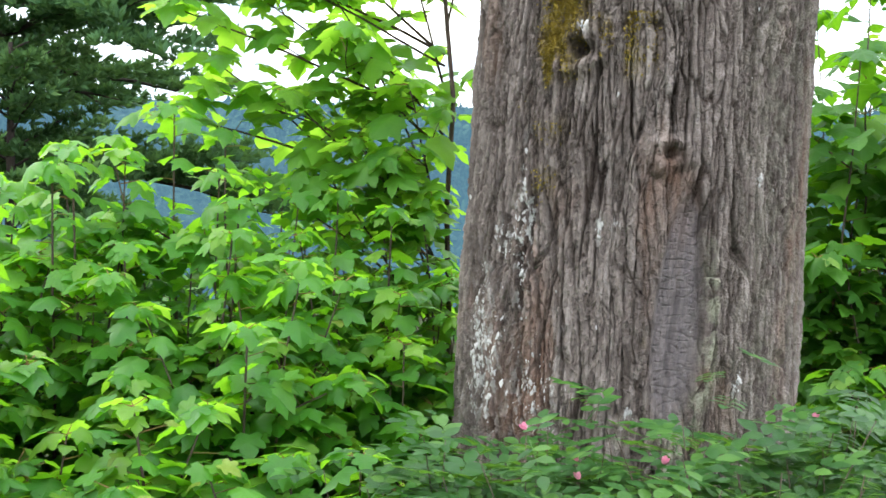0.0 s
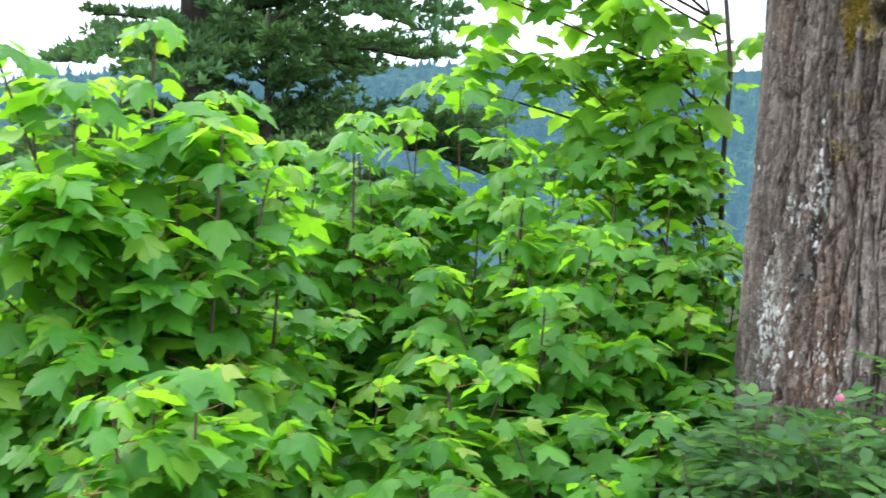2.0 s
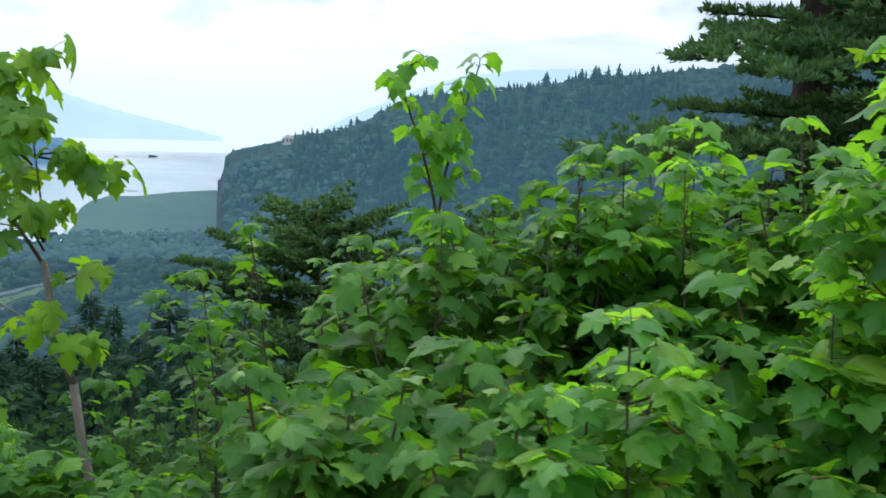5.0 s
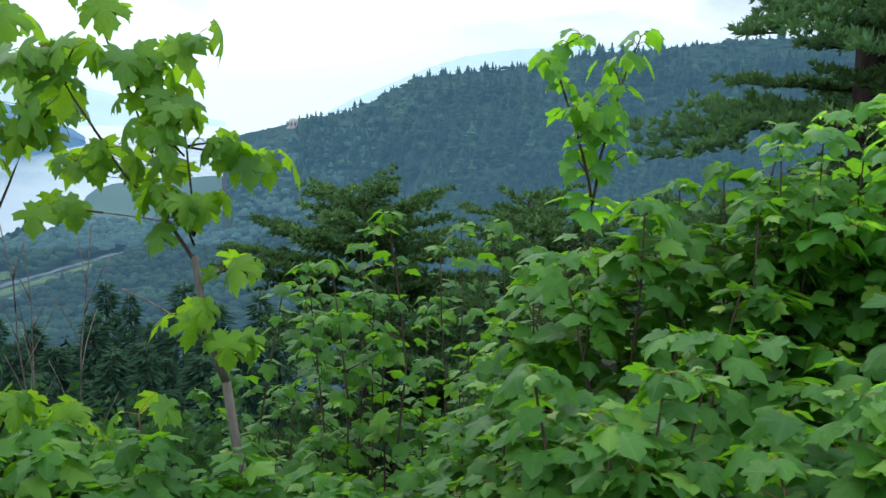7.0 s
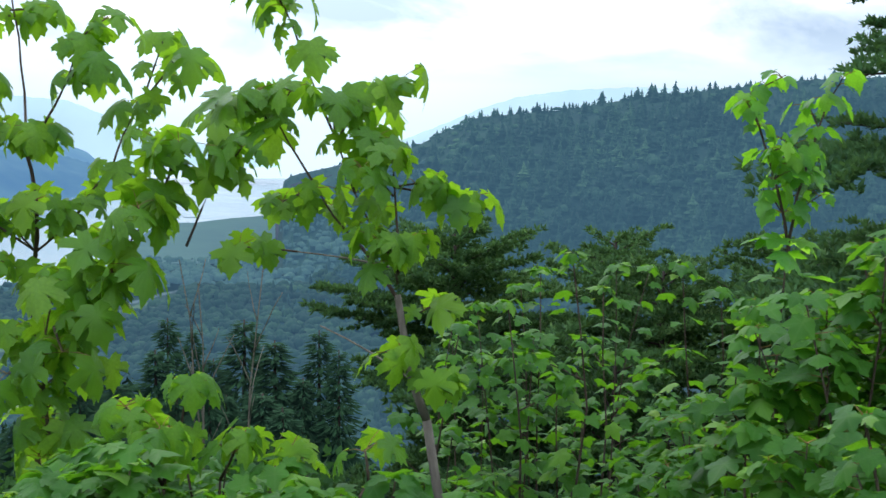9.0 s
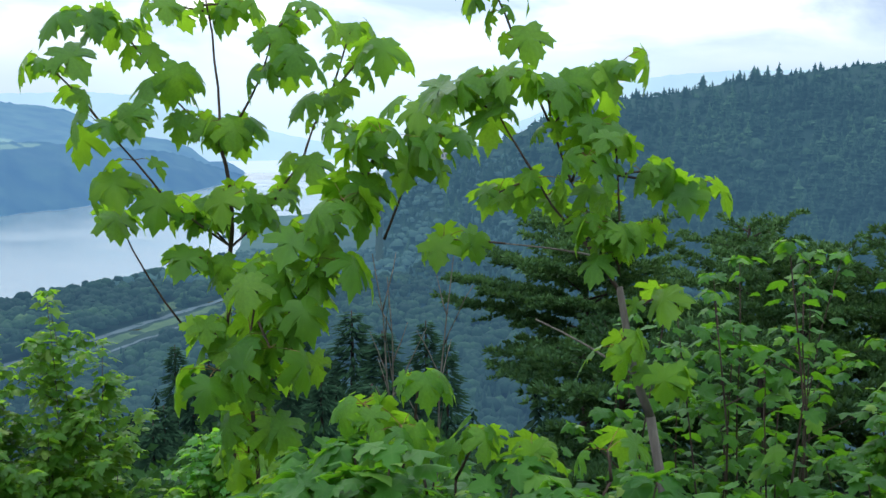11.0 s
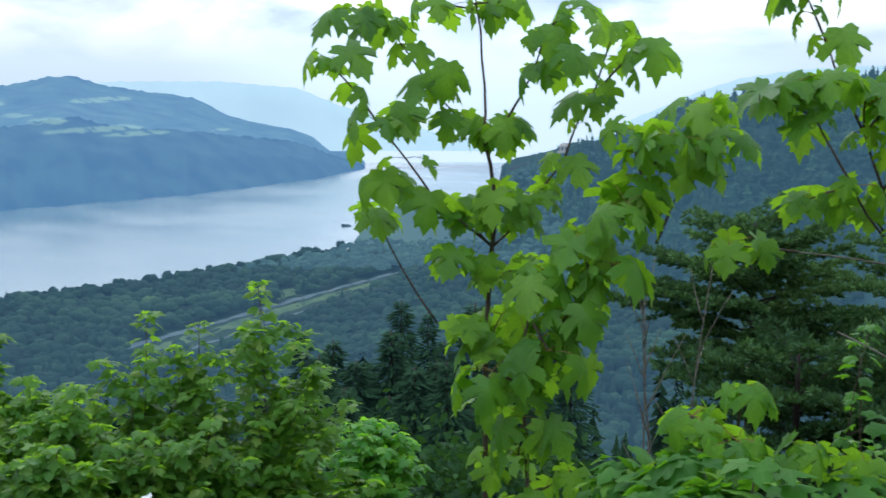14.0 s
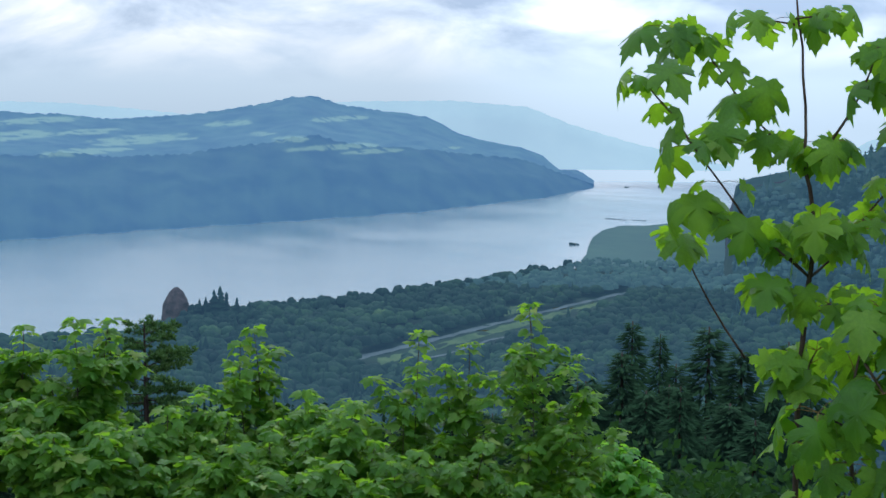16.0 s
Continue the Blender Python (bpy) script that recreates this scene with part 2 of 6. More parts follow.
M_TRUNK = trunk_material()
M_LICHEN = bark_material("pale_lichen", (0.36, 0.34, 0.32), (0.52, 0.50, 0.47), 60, (1, 1, 1))
M_MOSS = bark_material("yellow_moss", (0.17, 0.12, 0.02), (0.30, 0.22, 0.035), 40, (1, 1, 1))


def ground_material():
    m, nd, ln, b = material("forest_floor", 0.95, 0.1)
    n = noise_of(nd, ln, 1.3, 8.0, "Object")
    r = ramp_of(nd, [(0.3, (0.022, 0.018, 0.012)), (0.5, (0.03, 0.035, 0.016)), (0.7, (0.04, 0.06, 0.022))])
    ln.new(n.outputs["Fac"], r.inputs[0])
    ln.new(r.outputs[0], b.inputs["Base Color"])
    bump_of(nd, ln, b, noise_of(nd, ln, 9, 5, "Object").outputs["Fac"], 0.5, 0.05)
    return m


M_GROUND = ground_material()


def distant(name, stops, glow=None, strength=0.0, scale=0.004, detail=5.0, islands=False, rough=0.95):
    """Far land, most of it backdrop that the walk does not shift. Its haze is put in as faint blue emission."""
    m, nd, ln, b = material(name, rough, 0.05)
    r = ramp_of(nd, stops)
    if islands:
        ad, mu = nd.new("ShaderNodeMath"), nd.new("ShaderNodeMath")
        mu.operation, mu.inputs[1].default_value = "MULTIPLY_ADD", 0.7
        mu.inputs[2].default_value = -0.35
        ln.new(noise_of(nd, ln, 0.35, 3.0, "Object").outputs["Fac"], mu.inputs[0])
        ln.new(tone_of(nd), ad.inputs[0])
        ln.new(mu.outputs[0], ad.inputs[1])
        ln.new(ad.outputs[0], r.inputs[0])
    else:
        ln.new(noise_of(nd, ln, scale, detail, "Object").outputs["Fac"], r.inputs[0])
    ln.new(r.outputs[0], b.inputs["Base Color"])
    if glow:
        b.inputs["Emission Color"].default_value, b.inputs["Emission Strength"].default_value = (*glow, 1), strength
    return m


# haze put in as emission, from the slope conifers out to the mountains
HAZE_GLOW = (0.19, 0.45, 0.64)
M_SLOPE_WOOD = distant("slope_conifers", [(0.0, (0.007, 0.018, 0.009)), (0.5, (0.014, 0.036, 0.014)), (0.8, (0.026, 0.066, 0.020)), (1.0, (0.05, 0.11, 0.03))], HAZE_GLOW, 0.006, islands=True)
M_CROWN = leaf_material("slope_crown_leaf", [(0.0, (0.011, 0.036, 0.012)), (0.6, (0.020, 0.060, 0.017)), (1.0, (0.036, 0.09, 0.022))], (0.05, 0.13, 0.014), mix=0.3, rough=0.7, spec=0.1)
M_CONIFER = distant("dark_conifer", [(0.3, (0.011, 0.029, 0.014)), (0.7, (0.023, 0.056, 0.023))], HAZE_GLOW, 0.006, scale=0.9, detail=4.0)
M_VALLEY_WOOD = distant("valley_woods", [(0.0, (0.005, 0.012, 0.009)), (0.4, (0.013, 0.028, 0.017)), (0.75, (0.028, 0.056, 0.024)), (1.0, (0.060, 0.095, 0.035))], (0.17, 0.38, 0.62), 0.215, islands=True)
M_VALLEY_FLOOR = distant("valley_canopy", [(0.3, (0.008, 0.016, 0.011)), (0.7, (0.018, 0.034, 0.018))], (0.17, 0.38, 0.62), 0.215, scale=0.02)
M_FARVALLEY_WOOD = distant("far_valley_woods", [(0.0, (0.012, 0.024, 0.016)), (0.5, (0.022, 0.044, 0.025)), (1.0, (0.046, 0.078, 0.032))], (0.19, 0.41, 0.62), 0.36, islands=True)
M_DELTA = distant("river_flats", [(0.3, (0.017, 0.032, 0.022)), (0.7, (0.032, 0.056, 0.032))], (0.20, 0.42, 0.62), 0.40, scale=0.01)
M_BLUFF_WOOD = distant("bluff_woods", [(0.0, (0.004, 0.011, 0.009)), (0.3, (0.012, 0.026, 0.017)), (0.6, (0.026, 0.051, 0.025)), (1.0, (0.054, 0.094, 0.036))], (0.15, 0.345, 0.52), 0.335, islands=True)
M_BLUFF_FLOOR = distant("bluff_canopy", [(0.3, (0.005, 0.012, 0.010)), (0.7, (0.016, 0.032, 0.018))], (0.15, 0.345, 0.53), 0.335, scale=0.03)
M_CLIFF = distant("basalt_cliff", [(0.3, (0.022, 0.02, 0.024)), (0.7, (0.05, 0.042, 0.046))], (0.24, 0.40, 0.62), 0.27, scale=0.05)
M_ROCK = distant("reddish_basalt", [(0.3, (0.040, 0.033, 0.036)), (0.7, (0.085, 0.064, 0.066))], HAZE_GLOW, 0.13, scale=0.12)
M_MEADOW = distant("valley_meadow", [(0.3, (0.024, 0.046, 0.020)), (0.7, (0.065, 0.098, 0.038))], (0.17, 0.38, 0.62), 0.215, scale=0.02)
M_ROADWAY = distant("pale_road", [(0.3, (0.055, 0.070, 0.075)), (0.7, (0.08, 0.10, 0.11))], HAZE_GLOW, 0.18, scale=0.05)
M_MIST_GLOW = distant("mountain_haze_glow", [(0.3, (0.05, 0.10, 0.08)), (0.7, (0.09, 0.14, 0.11))], (0.57, 0.73, 0.93), 1.10)


def far_hill_material(name, dark, light, haze_glow, strength):
    """Wooded slopes with pale green fields on the terraces."""
    m, nd, ln, b = material(name, 0.95, 0.05)
    wood = ramp_of(nd, [(0.38, dark), (0.62, light)])
    ln.new(noise_of(nd, ln, 0.010, 6.0).outputs["Fac"], wood.inputs[0])
    fieldr = ramp_of(nd, [(0.38, (0, 0, 0)), (0.47, (1, 1, 1))])
    ln.new(noise_of(nd, ln, 0.022, 5.0).outputs["Fac"], fieldr.inputs[0])
    at = nd.new("ShaderNodeAttribute")
    at.attribute_name = "terrace"
    mt = nd.new("ShaderNodeMath")
    mt.operation = "MULTIPLY"
    ln.new(at.outputs["Fac"], mt.inputs[0])
    ln.new(fieldr.outputs[0], mt.inputs[1])
    mx = nd.new("ShaderNodeMixRGB")
    mx.inputs["Color2"].default_value = (0.095, 0.130, 0.060, 1)
    ln.new(mt.outputs[0], mx.inputs["Fac"])
    ln.new(wood.outputs[0], mx.inputs["Color1"])
    ln.new(mx.outputs[0], b.inputs["Base Color"])
    # distance haze is put in as blue emission of the slopes
    b.inputs["Emission Color"].default_value, b.inputs["Emission Strength"].default_value = (*haze_glow, 1), strength
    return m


# the upper hills glow more, as painted haze thickens with distance
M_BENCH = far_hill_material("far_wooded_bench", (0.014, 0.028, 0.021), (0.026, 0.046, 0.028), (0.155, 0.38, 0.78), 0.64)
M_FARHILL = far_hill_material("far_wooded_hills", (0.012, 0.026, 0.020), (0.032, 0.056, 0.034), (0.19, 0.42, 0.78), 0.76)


def water_material():
    m, nd, ln, b = material("grey_river_water", 0.12, 0.5)
    b.inputs["Base Color"].default_value = (0.085, 0.148, 0.18, 1)
    n = noise_of(nd, ln, 0.05, 6.0, "Object", (1, 1, 1))
    bump_of(nd, ln, b, n.outputs["Fac"], 0.25, 1.0)
    streak = noise_of(nd, ln, 0.003, 4.0, "Object", (1.0, 2.0, 1.0))
    rr = ramp_of(nd, [(0.35, (0.17, 0.17, 0.17)), (0.65, (0.25, 0.25, 0.25))])
    ln.new(streak.outputs["Fac"], rr.inputs[0])
    ln.new(rr.outputs[0], b.inputs["Roughness"])
    return m


M_WATER = water_material()


# ---- building blocks ----
def solid(name, verts, faces, mat, smooth=False):
    me = bpy.data.meshes.new(name)
    me.from_pydata([tuple(v) for v in verts], [], [tuple(int(i) for i in f) for f in faces])
    me.materials.append(mat)
    if smooth:
        me.polygons.foreach_set("use_smooth", [True] * len(me.polygons))
    me.update()
    return me


def tone(me, values):
    me.attributes.new("tone", "FLOAT", "POINT").data.foreach_set("value", np.clip(np.asarray(values, float), 0, 1))
    return me


def part(name, me, parent, label="", kind=""):
    ob = new(name, me)
    ob.parent = parent
    return tagged(ob, label=label, kind=kind)


def thing(name, at, label, category, group=""):
    ob = new(name)
    ob.location = at
    ob.empty_display_size = 0.1
    return tagged(ob, label, category, group)


def tube(points, radii, sides=6, cap=True):
    pts = [Vector(p) for p in points]
    vs, fs = [], []
    for i, p in enumerate(pts):
        d = (pts[min(i + 1, len(pts) - 1)] - pts[max(i - 1, 0)]).normalized()
        a = d.cross(Vector((0.31, 0.17, 0.94)) if abs(d.z) < 0.9 else Vector((1, 0, 0))).normalized()
        c = d.cross(a)
        for k in range(sides):
            w = 2 * math.pi * k / sides
            vs.append(p + (a * math.cos(w) + c * math.sin(w)) * radii[i])
    for i in range(len(pts) - 1):
        for k in range(sides):
            k2 = (k + 1) % sides
            fs.append((i * sides + k, i * sides + k2, (i + 1) * sides + k2, (i + 1) * sides + k))
    if cap:
        fs.append(tuple(range(sides))[::-1])
        fs.append(tuple((len(pts) - 1) * sides + k for k in range(sides)))
    return vs, fs


def bend(p0, p1, n, sag, rng):
    """A slightly crooked line from p0 to p1; sag lifts its middle."""
    a, b2 = Vector(p0), Vector(p1)
    ln = (b2 - a).length
    off = Vector((rng.uniform(-1, 1), rng.uniform(-1, 1), 0)) * 0.05 * ln
    out = []
    for i in range(n + 1):
        s = i / n
        w = math.sin(math.pi * s)
        out.append(a.lerp(b2, s) + off * w + Vector((0, 0, sag * w)) + Vector((rng.uniform(-1, 1), rng.uniform(-1, 1), 0)) * 0.008 * ln * (0 < i < n))
    return out


def along(pts, s):
    f = s * (len(pts) - 1)
    i = min(int(f), len(pts) - 2)
    return pts[i].lerp(pts[i + 1], f - i)


VINE = [(0, 0), (0.10, -0.10), (0.28, -0.13), (0.34, -0.03), (0.50, 0.03), (0.46, 0.13), (0.42, 0.20), (0.55, 0.27), (0.56, 0.37), (0.68, 0.50), (0.53, 0.52), (0.48, 0.60), (0.33, 0.57), (0.34, 0.69), (0.25, 0.75), (0.22, 0.87), (0.11, 0.91), (0, 1.10)]
BIG = [(0, 0), (0.14, -0.13), (0.32, -0.22), (0.38, -0.10), (0.58, -0.07), (0.48, 0.06), (0.35, 0.18), (0.52, 0.20), (0.64, 0.24), (0.84, 0.41), (0.70, 0.46), (0.68, 0.64), (0.52, 0.56), (0.30, 0.49), (0.31, 0.64), (0.42, 0.75), (0.31, 0.83), (0.30, 0.98), (0.15, 0.97), (0, 1.20)]
VINE_PLAIN = [(0, 0), (0.27, -0.13), (0.50, 0.03), (0.41, 0.20), (0.56, 0.30), (0.67, 0.50), (0.49, 0.58), (0.32, 0.57), (0.31, 0.74), (0.18, 0.90), (0, 1.10)]
OVAL = [(0, 0), (0.16, 0.12), (0.27, 0.38), (0.25, 0.62), (0.13, 0.86), (0, 1.0)]


VEINS = {}


def leaf_shape(half, fold, droop, wave, seed, rings=True):
    """A blade along +Y with its stalk end at the origin, folded at the midrib and bent down at its tip."""
    rng = random.Random(seed)
    line = [(x * rng.uniform(0.92, 1.08), y + rng.uniform(-0.02, 0.02)) for x, y in half]
    line[0] = (0, 0)
    rim = line + [(-x * rng.uniform(0.9, 1.1), y) for x, y in line[-2:0:-1]]
    cx, cy = 0.0, 0.34 if half is not OVAL else 0.5
    ph = rng.uniform(0, 6)

    def lift(x, y):
        r2 = math.hypot(x, y)
        return fold * abs(x) - droop * r2 * r2 * 0.75 + wave * math.sin(7 * x + 5 * y + ph) * r2

    vs = [(cx, cy, lift(cx, cy))]
    fs = []
    n = len(rim)
    far = [math.hypot(x - cx, y - cy) for x, y in rim]
    ribs = [1.0 if i == 0 or (far[i] > far[i - 1] and far[i] > far[(i + 1) % n]) else 0.0 for i in range(n)]
    VEINS[len(VEINS)] = [1.0] + ribs * (2 if rings else 1)
    if rings:
        vs += [(cx + (x - cx) * 0.52, cy + (y - cy) * 0.52) for x, y in rim]
        vs = [vs[0]] + [(x, y, lift(x, y)) for x, y in vs[1:]]
        fs += [(0, 1 + i, 1 + (i + 1) % n) for i in range(n)]
        vs += [(x, y, lift(x, y)) for x, y in rim]
        fs += [(1 + i, 1 + n + i, 1 + n + (i + 1) % n, 1 + (i + 1) % n) for i in range(n)]
    else:
        vs += [(x, y, lift(x, y)) for x, y in rim]
        fs += [(0, 1 + i, 1 + (i + 1) % n) for i in range(n)]
    return vs, fs


def vein_of(me, values):
    me.attributes.new("vein", "FLOAT", "POINT").data.foreach_set("value", values)


LEAVES = {}
for kind_name, half, mats in (("vine", VINE, M_VINE), ("big", BIG, M_BIG), ("young", VINE, M_YOUNG), ("slope", VINE, M_SLOPE), ("shade", VINE, M_PAINTED_SHADE), ("thin", VINE, M_THIN_LIT)):
    for q in range(4):
        droop = (0.28, 0.45, 0.65, 0.38)[q] * (1.15 if kind_name == "big" else 1.0)
        shp = leaf_shape(half, (0.28, 0.12, -0.16, -0.3)[q], droop, 0.045, 31 * q + 7)
        lite = leaf_shape(half if kind_name == "big" else VINE_PLAIN, (0.28, 0.12, -0.16, -0.3)[q], droop, 0.045, 31 * q + 7, rings=kind_name == "big")
        LEAVES[kind_name, q] = (solid("leaf", *shp, mats, True), np.array(lite[0]), lite[1], mats, VEINS[len(VEINS) - 1])
        vein_of(LEAVES[kind_name, q][0], VEINS[len(VEINS) - 2])


def leaf_pose(at, azimuth, droop, roll, size):
    out = Vector((math.cos(azimuth) * math.cos(droop), math.sin(azimuth) * math.cos(droop), -math.sin(droop)))
    side = Vector((math.sin(azimuth), -math.cos(azimuth), 0))
    nrm = side.cross(out)
    side, nrm = side * math.cos(roll) + nrm * math.sin(roll), nrm * math.cos(roll) - side * math.sin(roll)
    m = Matrix((side * size, out * size, nrm * size)).transposed().to_4x4()
    m.translation = at
    return m


class Plant:
    """A woody plant: stems and twigs with leaves on thin stalks."""

    def __init__(self, at, seed):
        self.at, self.rng = Vector(at), random.Random(seed)
        self.stems, self.leaves, self.stalk_v, self.stalk_f = [], [], [], []
        self.far = False

    def limb(self, pts, r0, r1, sides=6, name="branch", mat=None, stalks=()):
        n = len(pts)
        vs, fs = tube(pts, [r0 + (r1 - r0) * i / (n - 1) for i in range(n)], sides)
        for a, b2 in () if self.far else stalks[::2]:
            v2, f2 = tube([a, b2], [0.0022, 0.0014], 3, cap=False)
            self.stalk_f += [tuple(i + len(self.stalk_v) for i in f) for f in f2]
            self.stalk_v += [v - self.at for v in v2]
        self.stems.append((name, vs, fs, mat or M_STEM))

    def shoot(self, p0, p1, r0, nodes, size, kind="vine", start=0.3, side=0.0, sag=0.02, mat=None, tip="young", spread=1.0, name="branch", depth=0, droopy=0.0):
        rng = self.rng
        pts = bend(p0, p1, 6, sag, rng)
        axis = (pts[-1] - pts[0]).normalized()
        turn0 = rng.uniform(0, math.pi)
        stalks = []
        for k in range(nodes):
            q = min(1.0, max(0.0, (k + rng.uniform(-0.2, 0.2)) / max(nodes - 1, 1)))
            s = start + (1 - start) * (1 - (1 - q) ** 1.35)
            s = min(max(s, 0.02), 1.0)
            at = along(pts, s)
            big = size * (0.62 + 0.55 * math.sin(math.pi * (0.25 + 0.62 * (1 - s))))
            for half in (0, 1):
                az = turn0 + k * math.pi / 2 + half * math.pi + rng.uniform(-0.35, 0.35)
                d = Vector((math.cos(az), math.sin(az), rng.uniform(0.15, 0.7)))
                d = (d - axis * d.dot(axis) * 0.6).normalized()
                stalk = big * rng.uniform(0.45, 0.95) * spread
                end = at + d * stalk
                stalks.append((at, end))
                az2 = math.atan2(d.y, d.x) + rng.uniform(-0.3, 0.3)
                dr = rng.uniform(-0.22, 0.62) + droopy
                kd = tip if (tip and s > 0.93 and rng.random() < 0.2) else kind
                self.leaves.append((leaf_pose(end, az2, dr if kd != "young" else rng.uniform(-0.5, 0.4), rng.uniform(-0.5, 0.5), big * rng.uniform(0.66, 1.24) * (0.6 if kd == "young" else 1)), kd, rng.randrange(4)))
            if side and depth < 1 and 0.1 < s < 0.85 and rng.random() < side:
                az = turn0 + k * math.pi / 2 + rng.choice((0, math.pi)) + rng.uniform(-0.3, 0.3)
                ln = (pts[-1] - pts[0]).length * rng.uniform(0.25, 0.5) * (1.1 - s)
                q1 = at + Vector((math.cos(az), math.sin(az), rng.uniform(0.35, 1.0))).normalized() * max(ln, size * 1.6)
                self.shoot(at, q1, r0 * 0.5, max(3, nodes // 2), size * 0.92, kind, 0.25, 0, 0.0, mat, tip, spread, "twig", depth + 1, droopy)
        for half in range(5):
            az = turn0 + half * 1.257 + rng.uniform(-0.4, 0.4)
            end = pts[-1] + Vector((math.cos(az), math.sin(az), rng.uniform(0.1, 0.6))).normalized() * size * rng.uniform(0.25, 0.6)
            stalks.append((pts[-1], end))
            self.leaves.append((leaf_pose(end, az, rng.uniform(0.0, 0.75), rng.uniform(-0.4, 0.4), size * rng.uniform(0.6, 1.05)), "thin" if kind == "vine" and rng.random() < 0.4 else kind, rng.randrange(4)))
        self.limb(pts, r0, r0 * 0.35, 6 if r0 > 0.005 else 4, name, mat, stalks)

    def umbrella(self, at, n, size, kind="big"):
        """A whorl of leaves on long stalks, the blades hanging down all round."""
        rng, at = self.rng, Vector(at)
        a0, stalks = rng.uniform(0, 6.28), []
        for k in range(n):
            az = a0 + 2 * math.pi * (k + rng.uniform(-0.3, 0.3)) / n
            big = size * rng.uniform(0.5, 1.18)
            d = Vector((math.cos(az), math.sin(az), rng.uniform(-0.1, 0.75))).normalized()
            end = at + d * big * rng.uniform(0.45, 1.0)
            stalks.append((at, end))
            self.leaves.append((leaf_pose(end, az + rng.uniform(-0.3, 0.3), rng.uniform(0.35, 1.2), rng.uniform(-0.45, 0.45), big), kind, rng.randrange(4)))
        for a, b2 in stalks:
            v2, f2 = tube([a, (a + b2) / 2 + Vector((0, 0, 0.008)), b2], [0.0026, 0.002, 0.0016], 3, cap=False)
            self.stalk_f += [tuple(i + len(self.stalk_v) for i in f) for f in f2]
            self.stalk_v += [v - self.at for v in v2]

    def spray(self, a, b, r0, n, size, kind="big", mat=None):
        """A thin bare branch that ends in a whorl of leaves."""
        pts = bend(a, b, 4, 0.006, self.rng)
        self.limb(pts, r0, r0 * 0.6, 6, "branch", mat or M_STEM)
        if n:
            self.umbrella(pts[-1], n + 1, size, kind)
        if n > 2:
            self.umbrella(along(pts, 0.55), 2, size * 0.85, kind)

    def leaf(self, at, azimuth, droop, size, kind="big", q=None):
        self.leaves.append((leaf_pose(Vector(at), azimuth, droop, self.rng.uniform(-0.3, 0.3), size), kind, self.rng.randrange(4) if q is None else q))

    def finish(self, name, label, category, group="", single=60):
        root = thing(name, self.at, label, category, group)
        off = self.at
        twigs = [t for t in self.stems if t[0] == "twig"]
        kept = twigs[:10]
        twigs = twigs[10:]
        if twigs:
            tv, tf = [], []
            for nm, vs, fs, mat in twigs:
                tf += [tuple(i + len(tv) for i in f) for f in fs]
                tv += [Vector(v) - off for v in vs]
            part("brushwood", solid("brushwood", tv, tf, twigs[0][3], True), root, kind="stuff")
            self.stems = [t for t in self.stems if t[0] != "twig"] + kept
        for nm, vs, fs, mat in self.stems:
            part(nm, solid(nm, [Vector(v) - off for v in vs], fs, mat, True), root)
        if self.stalk_v:
            part("leaf_stalk", solid("leaf_stalk", self.stalk_v, self.stalk_f, M_STALK), root, kind="stuff")
        order = list(range(len(self.leaves)))
        self.rng.shuffle(order)
        for i in order[:single]:
            m, kd, q = self.leaves[i]
            ob = part("leaf", LEAVES[kd, q][0], root)
            m2 = m.copy()
            m2.translation = m.translation - off
            ob.matrix_local = m2
        for mat_kind in ("vine", "big", "young", "slope", "shade", "thin"):
            vs, fs, n, ribs = [], [], 0, []
            for i in order[single:]:
                m, kd, q = self.leaves[i]
                if kd != mat_kind:
                    continue
                a = np.array(m)
                base = LEAVES[kd, q][1]
                vs.append(base @ a[:3, :3].T + (a[:3, 3] - np.array(off)))
                fs += [tuple(j + n for j in f) for f in LEAVES[kd, q][2]]
                n += len(base)
                ribs += LEAVES[kd, q][4]
            if vs:
                me = solid("foliage", np.concatenate(vs), fs, LEAVES[mat_kind, 0][3], True)
                vein_of(me, ribs)
                part("foliage", me, root, kind="stuff")
        return root


# ---- uneven patterns ----
def hashed(i, j, seed):
    h = np.sin(i * 127.1 + j * 311.7 + seed * 74.7) * 43758.5453
    return h - np.floor(h)


def wavy(x, y, seed):
    """Smooth noise between -1 and 1 over the plane."""
    i, j = np.floor(x), np.floor(y)
    f, g = x - i, y - j
    f, g = f * f * (3 - 2 * f), g * g * (3 - 2 * g)
    lo = hashed(i, j, seed) * (1 - f) + hashed(i + 1, j, seed) * f
    hi = hashed(i, j + 1, seed) * (1 - f) + hashed(i + 1, j + 1, seed) * f
    return 2 * (lo * (1 - g) + hi * g) - 1


def cells(x, y, seed):
    """Cracked cells: how far from the nearest crack, and a number of its own for each cell."""
    i0, j0 = np.floor(x), np.floor(y)
    d1, d2, own = np.full(x.shape, 9.0), np.full(x.shape, 9.0), np.zeros(x.shape)
    for di in (-1, 0, 1):
        for dj in (-1, 0, 1):
            i, j = i0 + di, j0 + dj
            d = np.hypot(i + 0.1 + 0.8 * hashed(i, j, seed) - x, j + 0.1 + 0.8 * hashed(i, j, seed + 5) - y)
            near = d < d1
            d2 = np.where(near, d1, np.minimum(d2, d))
            own = np.where(near, hashed(i, j, seed + 9), own)
            d1 = np.where(near, d, d1)
    return d2 - d1, own


